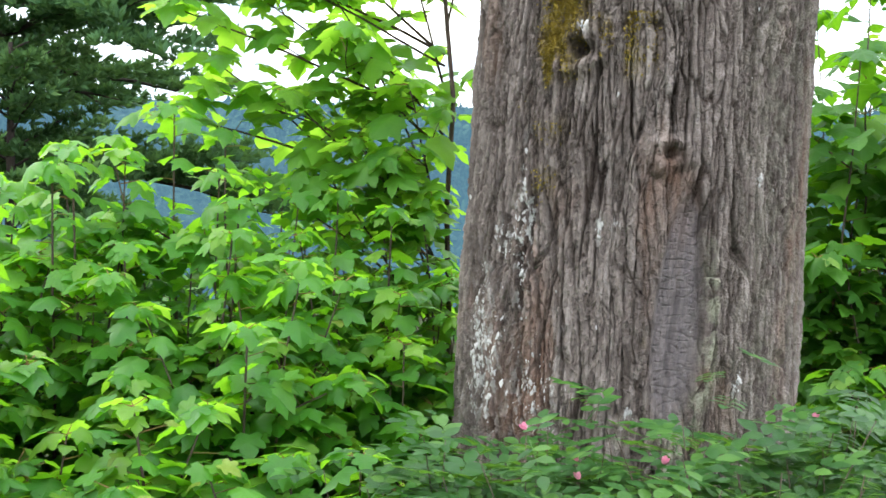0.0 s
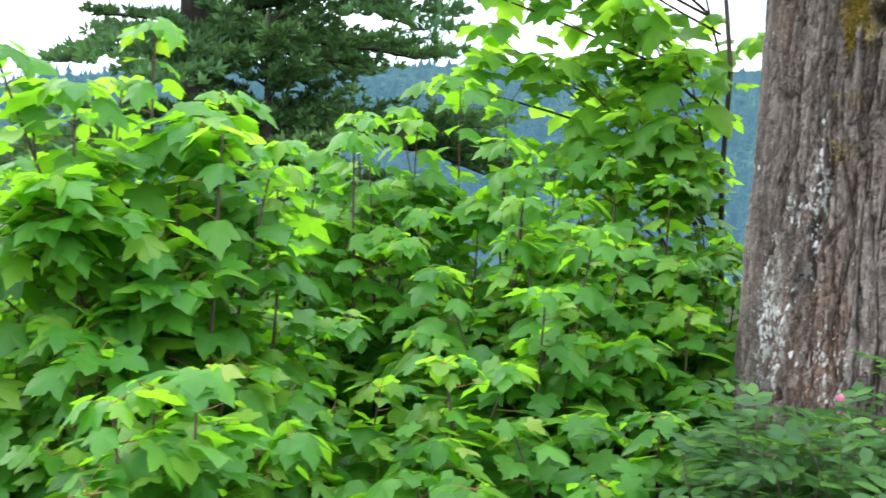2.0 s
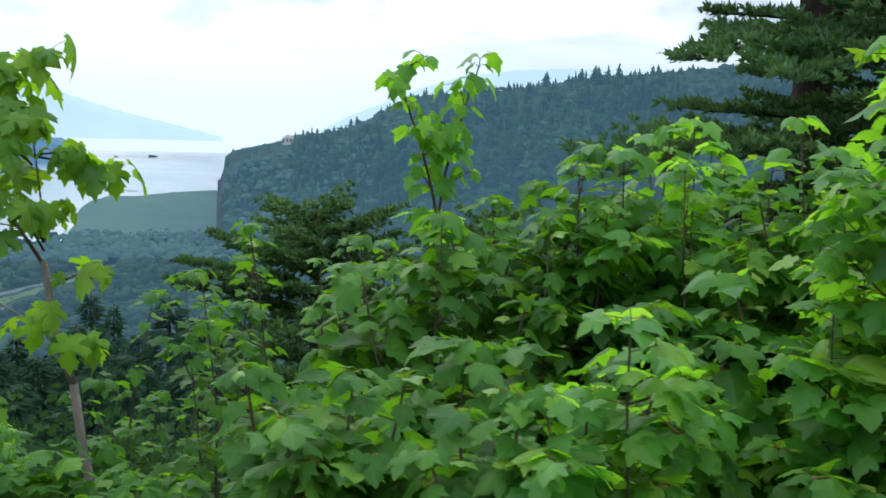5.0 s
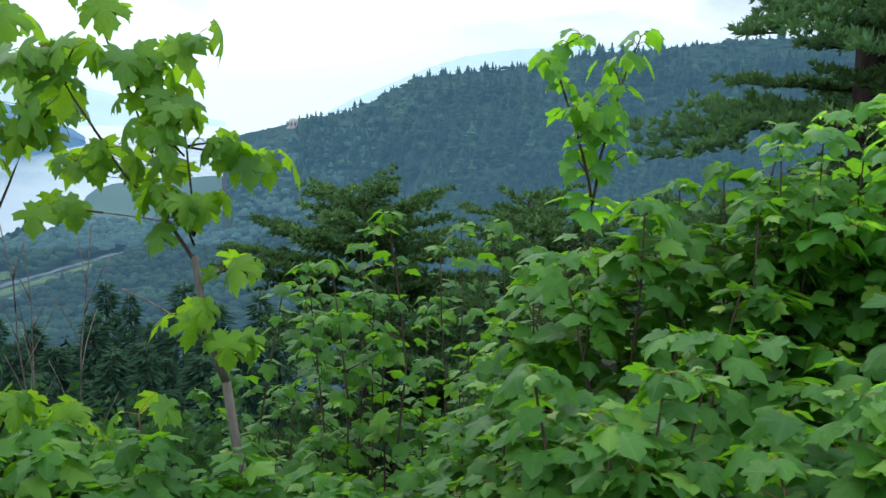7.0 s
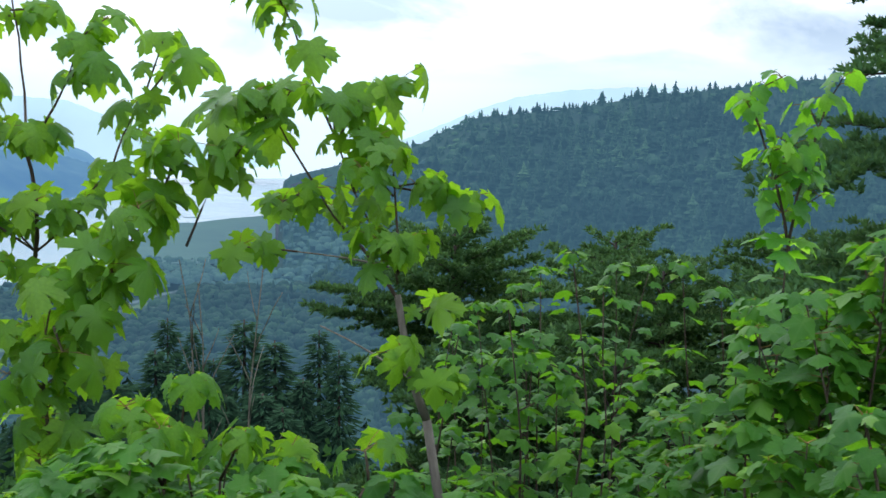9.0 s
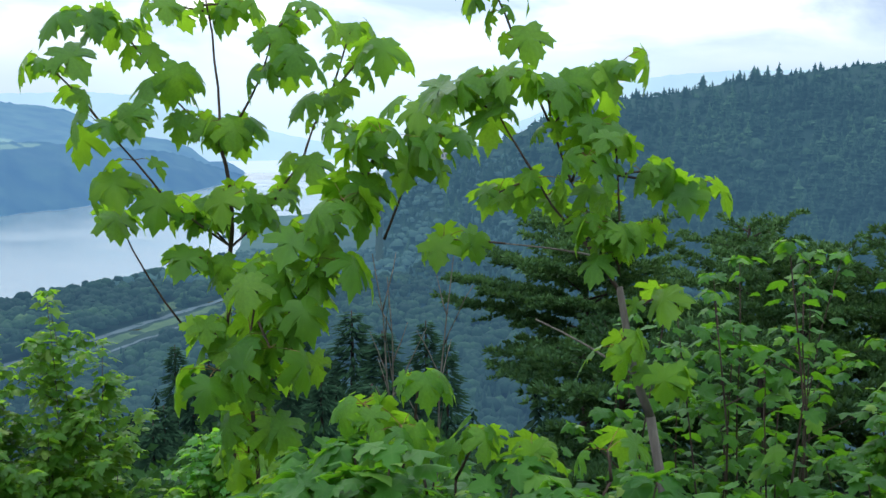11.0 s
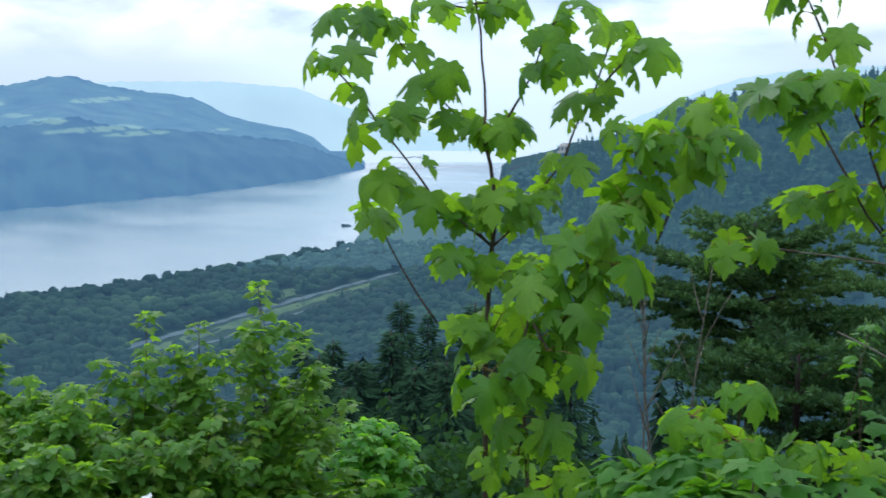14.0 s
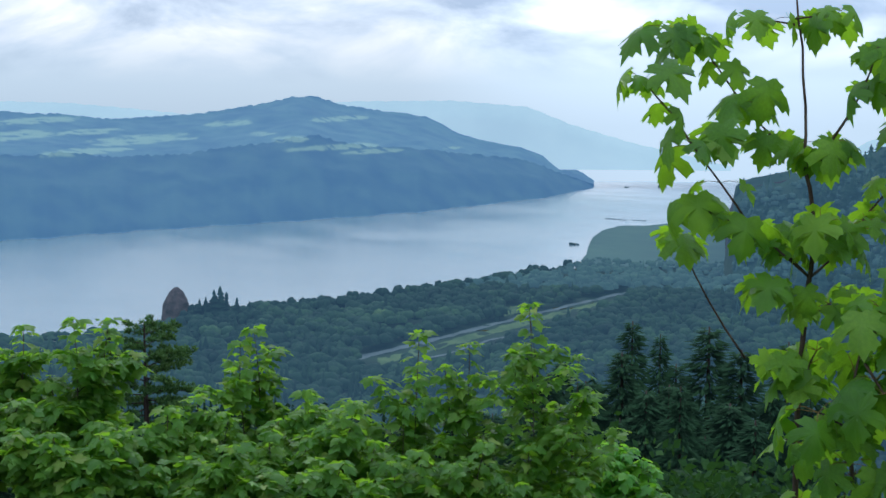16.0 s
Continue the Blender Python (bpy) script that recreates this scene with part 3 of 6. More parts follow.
# ---- the land: a bench at the top of a wooded slope, the valley floor, the river and the bluff beyond ----
EYE0 = (-2.5, -1.2)
WATER_Z = -228.0
RIDGE_B = [-180, -60, 0, 8, 15, 22, 26.4, 29, 33.3, 37.5, 39.8, 41, 43.9, 45, 46.2, 46.7, 47.0, 47.25]
RIDGE_E = [2.4, 2.5, 2.6, 2.6, 2.5, 2.25, 1.75, 1.5, 0.75, 0.35, -0.75, -1.35, -1.95, -2.25, -2.5, -2.65, -2.9, -3.7]
SHORE_B = [30, 45, 47.5, 49.6, 51.2, 52.3, 53.2, 53.75, 53.95, 54.1, 54.6, 56.3, 58, 63.5, 68, 73.7, 74.2, 76, 80, 95, 180]
SHORE_R = [3100, 2950, 2900, 2800, 2680, 2690, 2560, 2400, 2250, 2050, 1860, 1770, 1680, 1500, 1435, 1388, 1325, 1270, 1235, 1190, 1160]
RIDGE_R = 1950.0


def polar(x, y):
    dx, dy = np.asarray(x, float) - EYE0[0], np.asarray(y, float) - EYE0[1]
    return np.degrees(np.arctan2(-dx, dy)), np.hypot(dx, dy)


def place(bearing, r):
    a = radians(bearing)
    return EYE0[0] - r * math.sin(a), EYE0[1] + r * math.cos(a)


def rough(x, y, scale, seed=0.0):
    """Soft uneven ground without a pattern that repeats."""
    x, y = np.asarray(x) / scale + seed, np.asarray(y) / scale - seed
    return (np.sin(1.3 * x + 0.7 * np.sin(0.9 * y + 1)) + np.sin(1.1 * y + 0.8 * np.sin(1.2 * x + 2)) + 0.6 * np.sin(2.3 * x - 1.7 * y) + 0.5 * np.sin(3.1 * x + 2.9 * y + 1.3)) / 3.1


def land_z(x, y):
    x, y = np.asarray(x, float), np.asarray(y, float)
    b, r = polar(x, y)
    u = -0.53 * x + 0.85 * y
    z = np.interp(u, [1.2, 3, 6, 9, 15, 60, 150, 300, 600, 750, 900], [-0.2, -0.5, -1.7, -3.3, -6.6, -30, -66, -118, -198, -219, -225])
    z = z + rough(x, y, 9.0) * np.clip((r - 3) / 30, 0, 1) * 1.2 + rough(x, y, 1.3, 4) * 0.05
    ridge = RIDGE_R * np.tan(np.radians(np.interp(b, RIDGE_B, RIDGE_E)))
    face = ridge - 0.36 * np.clip(RIDGE_R - r, 0, None) - 0.05 * np.clip(r - RIDGE_R, 0, None) + rough(x, y, 170, 2) * 16 * np.clip((RIDGE_R - r) / 200, 0, 1)
    cut = np.clip((47.35 - b) / 0.3, 0, 1)
    face = -300 + (face + 300) * cut
    z = np.where((r > 420) & (b > -150), np.maximum(z, np.minimum(face, z + np.clip((r - 420) * 0.9, 0, None))), z)
    shore = np.interp(b, SHORE_B, SHORE_R)
    wet = np.clip((r - shore - 12 * rough(x, y, 60, 7)) / 30, 0, 1) * (b > 28) * (z < -150)
    return z - wet * 12.0


def sheet(name, angles, radii, mat, height, label, z_attr=None):
    aa, rr = np.meshgrid(np.radians(angles), radii, indexing="ij")
    x, y = EYE0[0] - rr * np.sin(aa), EYE0[1] + rr * np.cos(aa)
    z = height(x, y)
    n, k = aa.shape
    vs = np.stack([x, y, z], -1).reshape(-1, 3)
    idx = np.arange(n * k).reshape(n, k)
    fs = np.stack([idx[:-1, :-1], idx[:-1, 1:], idx[1:, 1:], idx[1:, :-1]], -1).reshape(-1, 4)[:, ::-1]
    me = solid(name, vs.tolist(), fs.tolist(), mat, True)
    return tagged(new(name, me), label, "landform", kind="structure")


near_r = np.concatenate([[0.0], np.geomspace(0.4, 400, 120), np.linspace(415, 2100, 90), np.linspace(2200, 4980, 14)])
ang = np.concatenate([np.arange(-180, -30, 3.0), np.arange(-30, 46, 0.7), np.arange(46, 48.2, 0.1), np.arange(48.5, 52.6, 0.7), np.arange(52.6, 55, 0.08), np.arange(55.2, 100, 0.7), np.arange(102, 180.1, 3.0)])
sheet("ground", ang, near_r, M_GROUND, land_z, "leaf-littered wooded slope falling to the valley floor")

w_r = np.array([1000.0, 1400, 2000, 2800, 3600, 4300, 4985])
sheet("water", np.arange(36, 140, 2.0), w_r, M_WATER, lambda x, y: np.full(np.shape(x), WATER_Z), "wide grey river under an overcast sky")

# far hills over the river, and paler mountains behind them
FAR_B = [46, 53.55, 53.75, 54.3, 54.85, 55.6, 56.25, 57.35, 58.75, 60.1, 61.85, 63.5, 66, 66.8, 67.6, 68.6, 69.3, 70.4, 72, 74.4, 77, 82, 95, 140]
FAR_E = [-6.0, -3.2, -2.65, -2.2, -2.0, -1.38, -0.78, -0.32, -0.15, 0.06, 0.55, 0.70, 0.98, 1.22, 1.48, 1.48, 1.26, 1.0, 0.72, 0.45, 0.40, 0.65, 0.4, 0.6]
FARSHORE_B = [46, 53.8, 56.2, 60, 62.4, 66, 69, 72, 82, 100, 140]
FARSHORE_R = [4500, 4340, 3770, 3330, 3120, 2940, 2820, 2730, 2470, 2250, 2200]


FIELDS = ((81.0, 0.22, 2.4, 0.16), (78.8, -1.22, 2.4, 0.17), (81.3, -0.45, 1.6, 0.26), (75.6, -0.66, 2.3, 0.27), (78.0, -0.25, 1.6, 0.15), (71.3, 0.17, 1.4, 0.16), (66.8, -1.02, 2.7, 0.17), (64.8, -1.22, 1.5, 0.13), (68.5, -0.60, 0.9, 0.16), (66.2, 0.38, 1.4, 0.14), (60.7, -1.03, 0.5, 0.06), (84.5, -0.9, 1.8, 0.2), (70.0, -0.35, 0.9, 0.10))


def far_hills(name, s_from, s_to, mat, label, trees):
    """A stretch of the hills between two shares of their depth. trees: height of the tree line along its far edge."""
    bs = np.concatenate([np.arange(53.2, 54.6, 0.05), np.arange(54.6, 90, 0.10), np.arange(90, 132, 0.6)])
    bb, s2 = np.meshgrid(bs, np.linspace(s_from, s_to, 44), indexing="ij")
    shore = np.interp(bb, FARSHORE_B, FARSHORE_R) + 16 * np.sin(bb * 2.1) + 9 * np.sin(bb * 5.3 + 1)
    top_r = np.minimum(shore + 1500, 4900)
    r = shore + (top_r - shore) * s2
    e = np.interp(bb, FAR_B, FAR_E)
    top = top_r * np.tan(np.radians(e))
    rise = np.interp(s2, [0, 0.03, 0.18, 0.34, 0.5, 0.66, 0.82, 1], [0, 0.07, 0.36, 0.56, 0.66, 0.74, 0.86, 1])
    a = np.radians(bb)
    x, y = EYE0[0] - r * np.sin(a), EYE0[1] + r * np.cos(a)
    z = WATER_Z - 3 + (top - WATER_Z + 3) * rise + rough(x, y, 120, 3) * 5 * np.minimum(s2 * 6, 1) + rough(x, y, 34, 9) * 1.6 * np.minimum(s2 * 9, 1)
    # single crowns and groups along the upper edge
    edge = np.clip((s2 - s_to + 0.02) / 0.02, 0, 1)
    z = z + trees * edge * (0.55 + 0.45 * wavy(bb * 5.5, s2 * 0, 71) + 0.45 * wavy(bb * 1.4, s2 * 0, 72)).clip(0, 2)
    n, k = bb.shape
    idx = np.arange(n * k).reshape(n, k)
    fs = np.stack([idx[:-1, :-1], idx[:-1, 1:], idx[1:, 1:], idx[1:, :-1]], -1).reshape(-1, 4)[:, ::-1]
    me = solid(name, np.stack([x, y, z], -1).reshape(-1, 3).tolist(), fs.tolist(), mat, True)
    # hay fields on the terraces: bearing, elevation, half width, half height
    el = np.degrees(np.arctan2(z - 1.4, r))
    field = np.zeros(bb.shape)
    for fb, fe, fw, fh in FIELDS:
        q = ((bb - fb) / fw) ** 2 + ((el - fe + 0.06 * (bb - fb)) / fh) ** 2 + 0.5 * rough(x, y, 70, 6) + 0.4 * rough(x, y, 26, 2)
        field = np.maximum(field, np.clip((1.0 - q) / 0.3, 0, 1))
    me.attributes.new("terrace", "FLOAT", "POINT").data.foreach_set("value", field.ravel())
    return tagged(new(name, me), label, "landform", kind="structure")


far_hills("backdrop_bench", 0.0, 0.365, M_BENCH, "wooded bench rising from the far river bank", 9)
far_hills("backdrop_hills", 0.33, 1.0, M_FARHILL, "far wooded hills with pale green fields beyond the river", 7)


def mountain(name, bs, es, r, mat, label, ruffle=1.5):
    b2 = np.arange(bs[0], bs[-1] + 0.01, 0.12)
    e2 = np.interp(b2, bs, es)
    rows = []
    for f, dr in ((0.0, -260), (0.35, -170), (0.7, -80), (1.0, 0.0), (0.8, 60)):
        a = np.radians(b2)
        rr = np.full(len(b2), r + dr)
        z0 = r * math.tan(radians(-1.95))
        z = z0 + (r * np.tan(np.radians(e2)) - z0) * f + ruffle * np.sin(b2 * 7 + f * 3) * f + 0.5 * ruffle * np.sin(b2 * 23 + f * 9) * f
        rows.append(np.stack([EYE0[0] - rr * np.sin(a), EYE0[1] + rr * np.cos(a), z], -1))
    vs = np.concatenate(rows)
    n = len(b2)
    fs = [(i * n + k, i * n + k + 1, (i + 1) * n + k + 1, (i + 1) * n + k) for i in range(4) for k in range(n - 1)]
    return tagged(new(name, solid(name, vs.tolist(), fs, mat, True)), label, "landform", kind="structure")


# the mist on these mountains is only the emission of their material
mountain("backdrop_mountain", [47.2, 49, 51.9, 54.9, 57, 60.7, 65.7, 70, 73.6, 76, 79, 84, 95, 125], [-1.85, -1.4, -0.75, 0.15, 1.0, 1.3, 1.25, 0.9, 0.6, 0.85, 1.1, 1.2, 0.8, 0.7], 4700, M_MIST_GLOW, "pale misty mountain fading into low cloud")
mountain("backdrop_mountain", [24, 30, 33, 35.5, 37.4, 39, 41, 43.4], [1.9, 2.0, 1.85, 1.5, 0.9, 0.2, -0.6, -1.92], 4600, M_MIST_GLOW, "pale misty mountain behind the wooded ridge")


# ---- far woods ----
def cones(n, seed):
    """A far conifer: three ragged tiers round one tip, of height 1."""
    rng = random.Random(seed)
    vs, fs = [], []
    for t0, t1, w in ((0.05, 0.62, 0.19), (0.3, 0.82, 0.14), (0.55, 1.0, 0.085)):
        k = len(vs)
        for j in range(n):
            a = 2 * math.pi * (j + rng.uniform(-0.25, 0.25)) / n
            q = w * rng.uniform(0.7, 1.2)
            vs.append((q * math.cos(a), q * math.sin(a), t0 + rng.uniform(-0.04, 0.04)))
        vs.append((rng.uniform(-0.01, 0.01), rng.uniform(-0.01, 0.01), t1))
        fs += [(k + j, k + (j + 1) % n, k + n) for j in range(n)]
    return np.array(vs), fs


def crown(seed):
    """A near broad-leaved crown of height 1 with fine leaf sprays in uneven billows."""
    rng = random.Random(seed)
    billows = [(Vector((rng.gauss(0, 0.2), rng.gauss(0, 0.2), rng.uniform(0.35, 0.8))), rng.uniform(0.14, 0.26)) for k in range(9)]
    vs, fs = [], []
    for k in range(760):
        c0, r0 = billows[k % 9]
        d = Vector((rng.gauss(0, 1), rng.gauss(0, 1), rng.gauss(0.35, 0.8))).normalized()
        c = c0 + d * r0 * rng.uniform(0.75, 1.05)
        out = (d + Vector((rng.gauss(0, 0.5), rng.gauss(0, 0.5), rng.gauss(-0.4, 0.4)))).normalized()
        sd = out.cross(Vector((rng.gauss(0, 1), rng.gauss(0, 1), rng.gauss(0, 1)))).normalized()
        q, b = rng.uniform(0.014, 0.028), len(vs)
        vs += [tuple(c - out * q), tuple(c + sd * q * 0.7), tuple(c + out * q * 1.3), tuple(c - sd * q * 0.7)]
        fs.append((b, b + 1, b + 2, b + 3))
    return np.array(vs), fs


def leafy(seed):
    """A broad-leaved crown of height 1 made of many small leaf sprays."""
    rng = random.Random(seed)
    vs, fs = [], []
    for k in range(210):
        a, e = rng.uniform(0, 6.283), math.asin(rng.uniform(-0.35, 1))
        d = Vector((math.cos(a) * math.cos(e), math.sin(a) * math.cos(e), math.sin(e)))
        r = 0.46 * (1 + 0.4 * noise.noise(d * 2.6 + Vector((seed * 5.1, 0, 0)))) * rng.uniform(0.78, 1.04)
        c = Vector((d.x * r, d.y * r, 0.42 + d.z * r * 1.1))
        out = (d + Vector((rng.gauss(0, 0.5), rng.gauss(0, 0.5), rng.gauss(-0.3, 0.4)))).normalized()
        sd = out.cross(Vector((rng.gauss(0, 1), rng.gauss(0, 1), rng.gauss(0, 1)))).normalized()
        q = rng.uniform(0.04, 0.075)
        b = len(vs)
        vs += [tuple(c - out * q), tuple(c + sd * q * 0.6), tuple(c + out * q * 1.3), tuple(c - sd * q * 0.6)]
        fs.append((b, b + 1, b + 2, b + 3))
    return np.array(vs), fs


def puff(seed, lumps=2, fine=False):
    """A far broad-leaved crown of height 1, of a few rounded lumps."""
    rng = random.Random(seed)
    vs, fs = [], []
    for k in range(lumps):
        bm = bmesh.new()
        bmesh.ops.create_icosphere(bm, subdivisions=2 if fine or not k else 1, radius=0.30 if k else 0.40)
        at = Vector((rng.gauss(0, 0.2), rng.gauss(0, 0.2), rng.uniform(0.48, 0.66))) if k else Vector((0, 0, 0.46))
        for v in bm.verts:
            q = 1 + 0.22 * noise.noise(v.co * 4.2 + Vector((seed * 3.7, k * 5, 2))) + (0.26 if fine else 0.14) * noise.noise(v.co * 10 + Vector((seed, k, 7)))
            v.co = v.co * q + at
        # the underside is lost in the canopy
        bmesh.ops.delete(bm, geom=[v for v in bm.verts if v.co.z < (0.1 if fine else 0.36)], context="VERTS")
        n = len(vs)
        bm.verts.index_update()
        vs += [v.co[:] for v in bm.verts]
        fs += [tuple(v.index + n for v in f.verts) for f in bm.faces]
        bm.free()
    return np.array(vs), fs


def spire(seed):
    """A ragged far conifer of height 1 for the skyline."""
    rng = random.Random(seed)
    vs, fs = [], []
    for k in range(9):
        z = 0.12 + 0.8 * k / 8
        w = 0.16 * (1 - (z - 0.1) / 0.95) * rng.uniform(0.75, 1.25) + 0.01
        b = len(vs)
        for j in range(5):
            a = 2 * math.pi * (j + rng.uniform(-0.3, 0.3)) / 5 + k
            q = w * rng.uniform(0.6, 1.3)
            vs.append((q * math.cos(a), q * math.sin(a), z - 0.03 + rng.uniform(-0.02, 0.02)))
        vs.append((0, 0, z + 0.13))
        fs += [(b + j, b + (j + 1) % 5, b + 5) for j in range(5)]
    return np.array(vs), fs


def spruce(seed):
    """A conifer of height 1 with drooping tiers, for the slope."""
    rng = random.Random(seed)
    vs, fs = [], []
    for k in range(20):
        z = 0.1 + 0.88 * k / 19
        ln = 0.17 * (1 - (z - 0.1) / 0.92) ** 0.85 + 0.012
        for j in range(7):
            a = 2 * math.pi * (j + rng.uniform(-0.45, 0.45)) / 7 + k
            l2, c, s = ln * rng.uniform(0.45, 1.25), math.cos(a), math.sin(a)
            w = 0.42 * l2 + 0.006
            b = len(vs)
            vs += [(0, 0, z + 0.02), (c * l2 * 0.55 - s * w, s * l2 * 0.55 + c * w, z - 0.1 * l2), (c * l2, s * l2, z - 0.55 * l2 + rng.uniform(-0.012, 0.012)), (c * l2 * 0.55 + s * w, s * l2 * 0.55 - c * w, z - 0.1 * l2)]
            fs += [(b, b + 1, b + 2), (b, b + 2, b + 3)]
    return np.array(vs), fs


def spruce_fine(seed):
    """A nearer conifer of height 1, ragged with many thin sprays."""
    rng = random.Random(seed)
    vs, fs = [], []
    for k in range(170):
        z = 0.06 + 0.92 * (k / 169) ** 0.85
        l2 = (0.17 * (1 - (z - 0.06) / 0.96) ** 0.85 + 0.012) * rng.uniform(0.35, 1.2)
        a = rng.uniform(0, 2 * math.pi)
        c, s, w, dz = math.cos(a), math.sin(a), 0.20 * l2 + 0.005, rng.uniform(-0.015, 0.015)
        b = len(vs)
        vs += [(0, 0, z + 0.015), (c * l2 * 0.6 - s * w, s * l2 * 0.6 + c * w, z - 0.15 * l2 + dz), (c * l2, s * l2, z - rng.uniform(0.2, 0.5) * l2 + dz), (c * l2 * 0.6 + s * w, s * l2 * 0.6 - c * w, z - 0.25 * l2 + dz)]
        fs.append((b, b + 1, b + 2, b + 3))
    return np.array(vs), fs


SHAPES = {"crown": [crown(s) for s in range(5)], "fine": [spruce_fine(s) for s in range(5)], "leafy": [leafy(s) for s in range(5)], "spire": [spire(s) for s in range(5)], "spruce": [spruce(s) for s in range(5)], "cone": [cones(6, s) for s in range(5)], "puff": [puff(s) for s in range(9)], "bushy": [puff(s + 20, 4, True) for s in range(9)]}


def woods(name, spots, mat, label, seed, kind="stuff"):
    """Many far trees as one piece. spots: x, y, height, shape, width."""
    rng = random.Random(seed)
    vs, fs, n, tones = [], [], 0, []
    for (x, y, h, shape, wide), z in zip(spots, land_z([s[0] for s in spots], [s[1] for s in spots])):
        v, f = SHAPES[shape][rng.randrange(len(SHAPES[shape]))]
        a = rng.uniform(0, 6.3)
        c, s = math.cos(a), math.sin(a)
        w = v * (h * wide, h * wide, h)
        stand = float(rough(x, y, 55, 8)) * 0.22 + float(rough(x, y, 17, 3)) * 0.12
        base = (0.35 if shape in ("puff", "bushy", "leafy") else 0.27) + stand + rng.gauss(0, 0.08)
        # crowns lighten upwards: light from above put into the tone
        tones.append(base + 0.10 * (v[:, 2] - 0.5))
        vs.append(np.stack([w[:, 0] * c - w[:, 1] * s + x, w[:, 0] * s + w[:, 1] * c + y, w[:, 2] + z - 0.03 * h], -1))
        fs += [tuple(i + n for i in q) for q in f]
        n += len(v)
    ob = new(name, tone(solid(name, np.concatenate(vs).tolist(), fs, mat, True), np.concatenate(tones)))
    return tagged(ob, label, "woods", kind=kind)


# the closed tree cover under the far crowns; its glow stands in for haze
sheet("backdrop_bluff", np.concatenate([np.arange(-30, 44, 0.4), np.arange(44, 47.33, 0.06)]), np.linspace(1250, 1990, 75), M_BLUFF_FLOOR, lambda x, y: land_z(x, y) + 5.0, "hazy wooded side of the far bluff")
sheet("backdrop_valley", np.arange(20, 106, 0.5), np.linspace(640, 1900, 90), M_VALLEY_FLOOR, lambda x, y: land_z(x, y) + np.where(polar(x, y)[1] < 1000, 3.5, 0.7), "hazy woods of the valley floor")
rng = random.Random(5)
spots = []
for b in np.arange(-26, 47.2, 0.40):
    for r in np.arange(1290, 1985, 13.0):
        bb, rr = b + rng.uniform(-0.22, 0.22), r + rng.uniform(-8, 8)
        if bb > 47.2 or rng.random() < (0.1 if r > 1850 else 0.2):
            continue
        x, y = place(bb, rr)
        stand = float(rough(x, y, 70, 5)) + 0.6 * float(rough(x, y, 24, 2))
        tip = 0.55 if bb > 44 else 1.0
        if rr > 1850:
            # the skyline: uneven stands of firs
            if rng.random() < 0.55 + 0.3 * (stand > -0.1):
                spots.append((x, y, (10 + 20 * rng.random() ** 1.4 * (0.5 + 0.7 * max(0.0, stand + 0.3)) + (9 if rng.random() < 0.08 else 0)) * 0.85 * tip, "spire", rng.uniform(1.9, 2.9)))
            else:
                spots.append((x, y, rng.uniform(7, 14) * tip, "puff", rng.uniform(0.9, 1.5)))
        elif rng.random() < 0.12 - 0.5 * stand:
            spots.append((x, y, rng.uniform(10, 24) * tip, "puff", rng.uniform(0.8, 1.4)))
        else:
            spots.append((x, y, (16 + 26 * rng.random() ** 1.6) * tip, "spire", rng.uniform(1.5, 2.3)))
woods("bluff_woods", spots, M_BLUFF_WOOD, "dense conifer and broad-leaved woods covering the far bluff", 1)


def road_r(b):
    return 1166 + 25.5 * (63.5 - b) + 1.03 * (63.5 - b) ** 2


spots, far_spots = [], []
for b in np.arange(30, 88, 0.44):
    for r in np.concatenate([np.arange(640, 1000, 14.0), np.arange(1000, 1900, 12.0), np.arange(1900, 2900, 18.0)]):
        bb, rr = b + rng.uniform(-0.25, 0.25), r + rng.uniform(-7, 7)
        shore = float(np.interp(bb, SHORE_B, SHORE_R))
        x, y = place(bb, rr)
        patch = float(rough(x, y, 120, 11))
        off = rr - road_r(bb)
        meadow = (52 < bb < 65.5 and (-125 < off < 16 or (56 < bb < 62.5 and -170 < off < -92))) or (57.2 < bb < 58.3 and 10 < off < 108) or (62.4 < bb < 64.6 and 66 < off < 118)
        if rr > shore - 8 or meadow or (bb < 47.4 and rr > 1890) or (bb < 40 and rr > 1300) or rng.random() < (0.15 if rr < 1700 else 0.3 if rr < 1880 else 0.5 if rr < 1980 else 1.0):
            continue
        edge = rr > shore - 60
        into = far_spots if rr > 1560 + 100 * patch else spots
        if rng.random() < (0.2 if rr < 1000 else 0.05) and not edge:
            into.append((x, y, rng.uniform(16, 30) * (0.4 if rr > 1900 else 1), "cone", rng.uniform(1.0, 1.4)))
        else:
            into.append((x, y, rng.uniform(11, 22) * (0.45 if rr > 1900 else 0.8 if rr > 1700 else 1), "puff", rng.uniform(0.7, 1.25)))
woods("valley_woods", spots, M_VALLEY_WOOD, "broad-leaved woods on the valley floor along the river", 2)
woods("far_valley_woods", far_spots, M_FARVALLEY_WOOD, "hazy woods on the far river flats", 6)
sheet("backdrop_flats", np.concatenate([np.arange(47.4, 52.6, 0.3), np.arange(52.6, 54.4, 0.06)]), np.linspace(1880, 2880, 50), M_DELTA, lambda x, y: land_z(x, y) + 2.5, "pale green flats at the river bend")

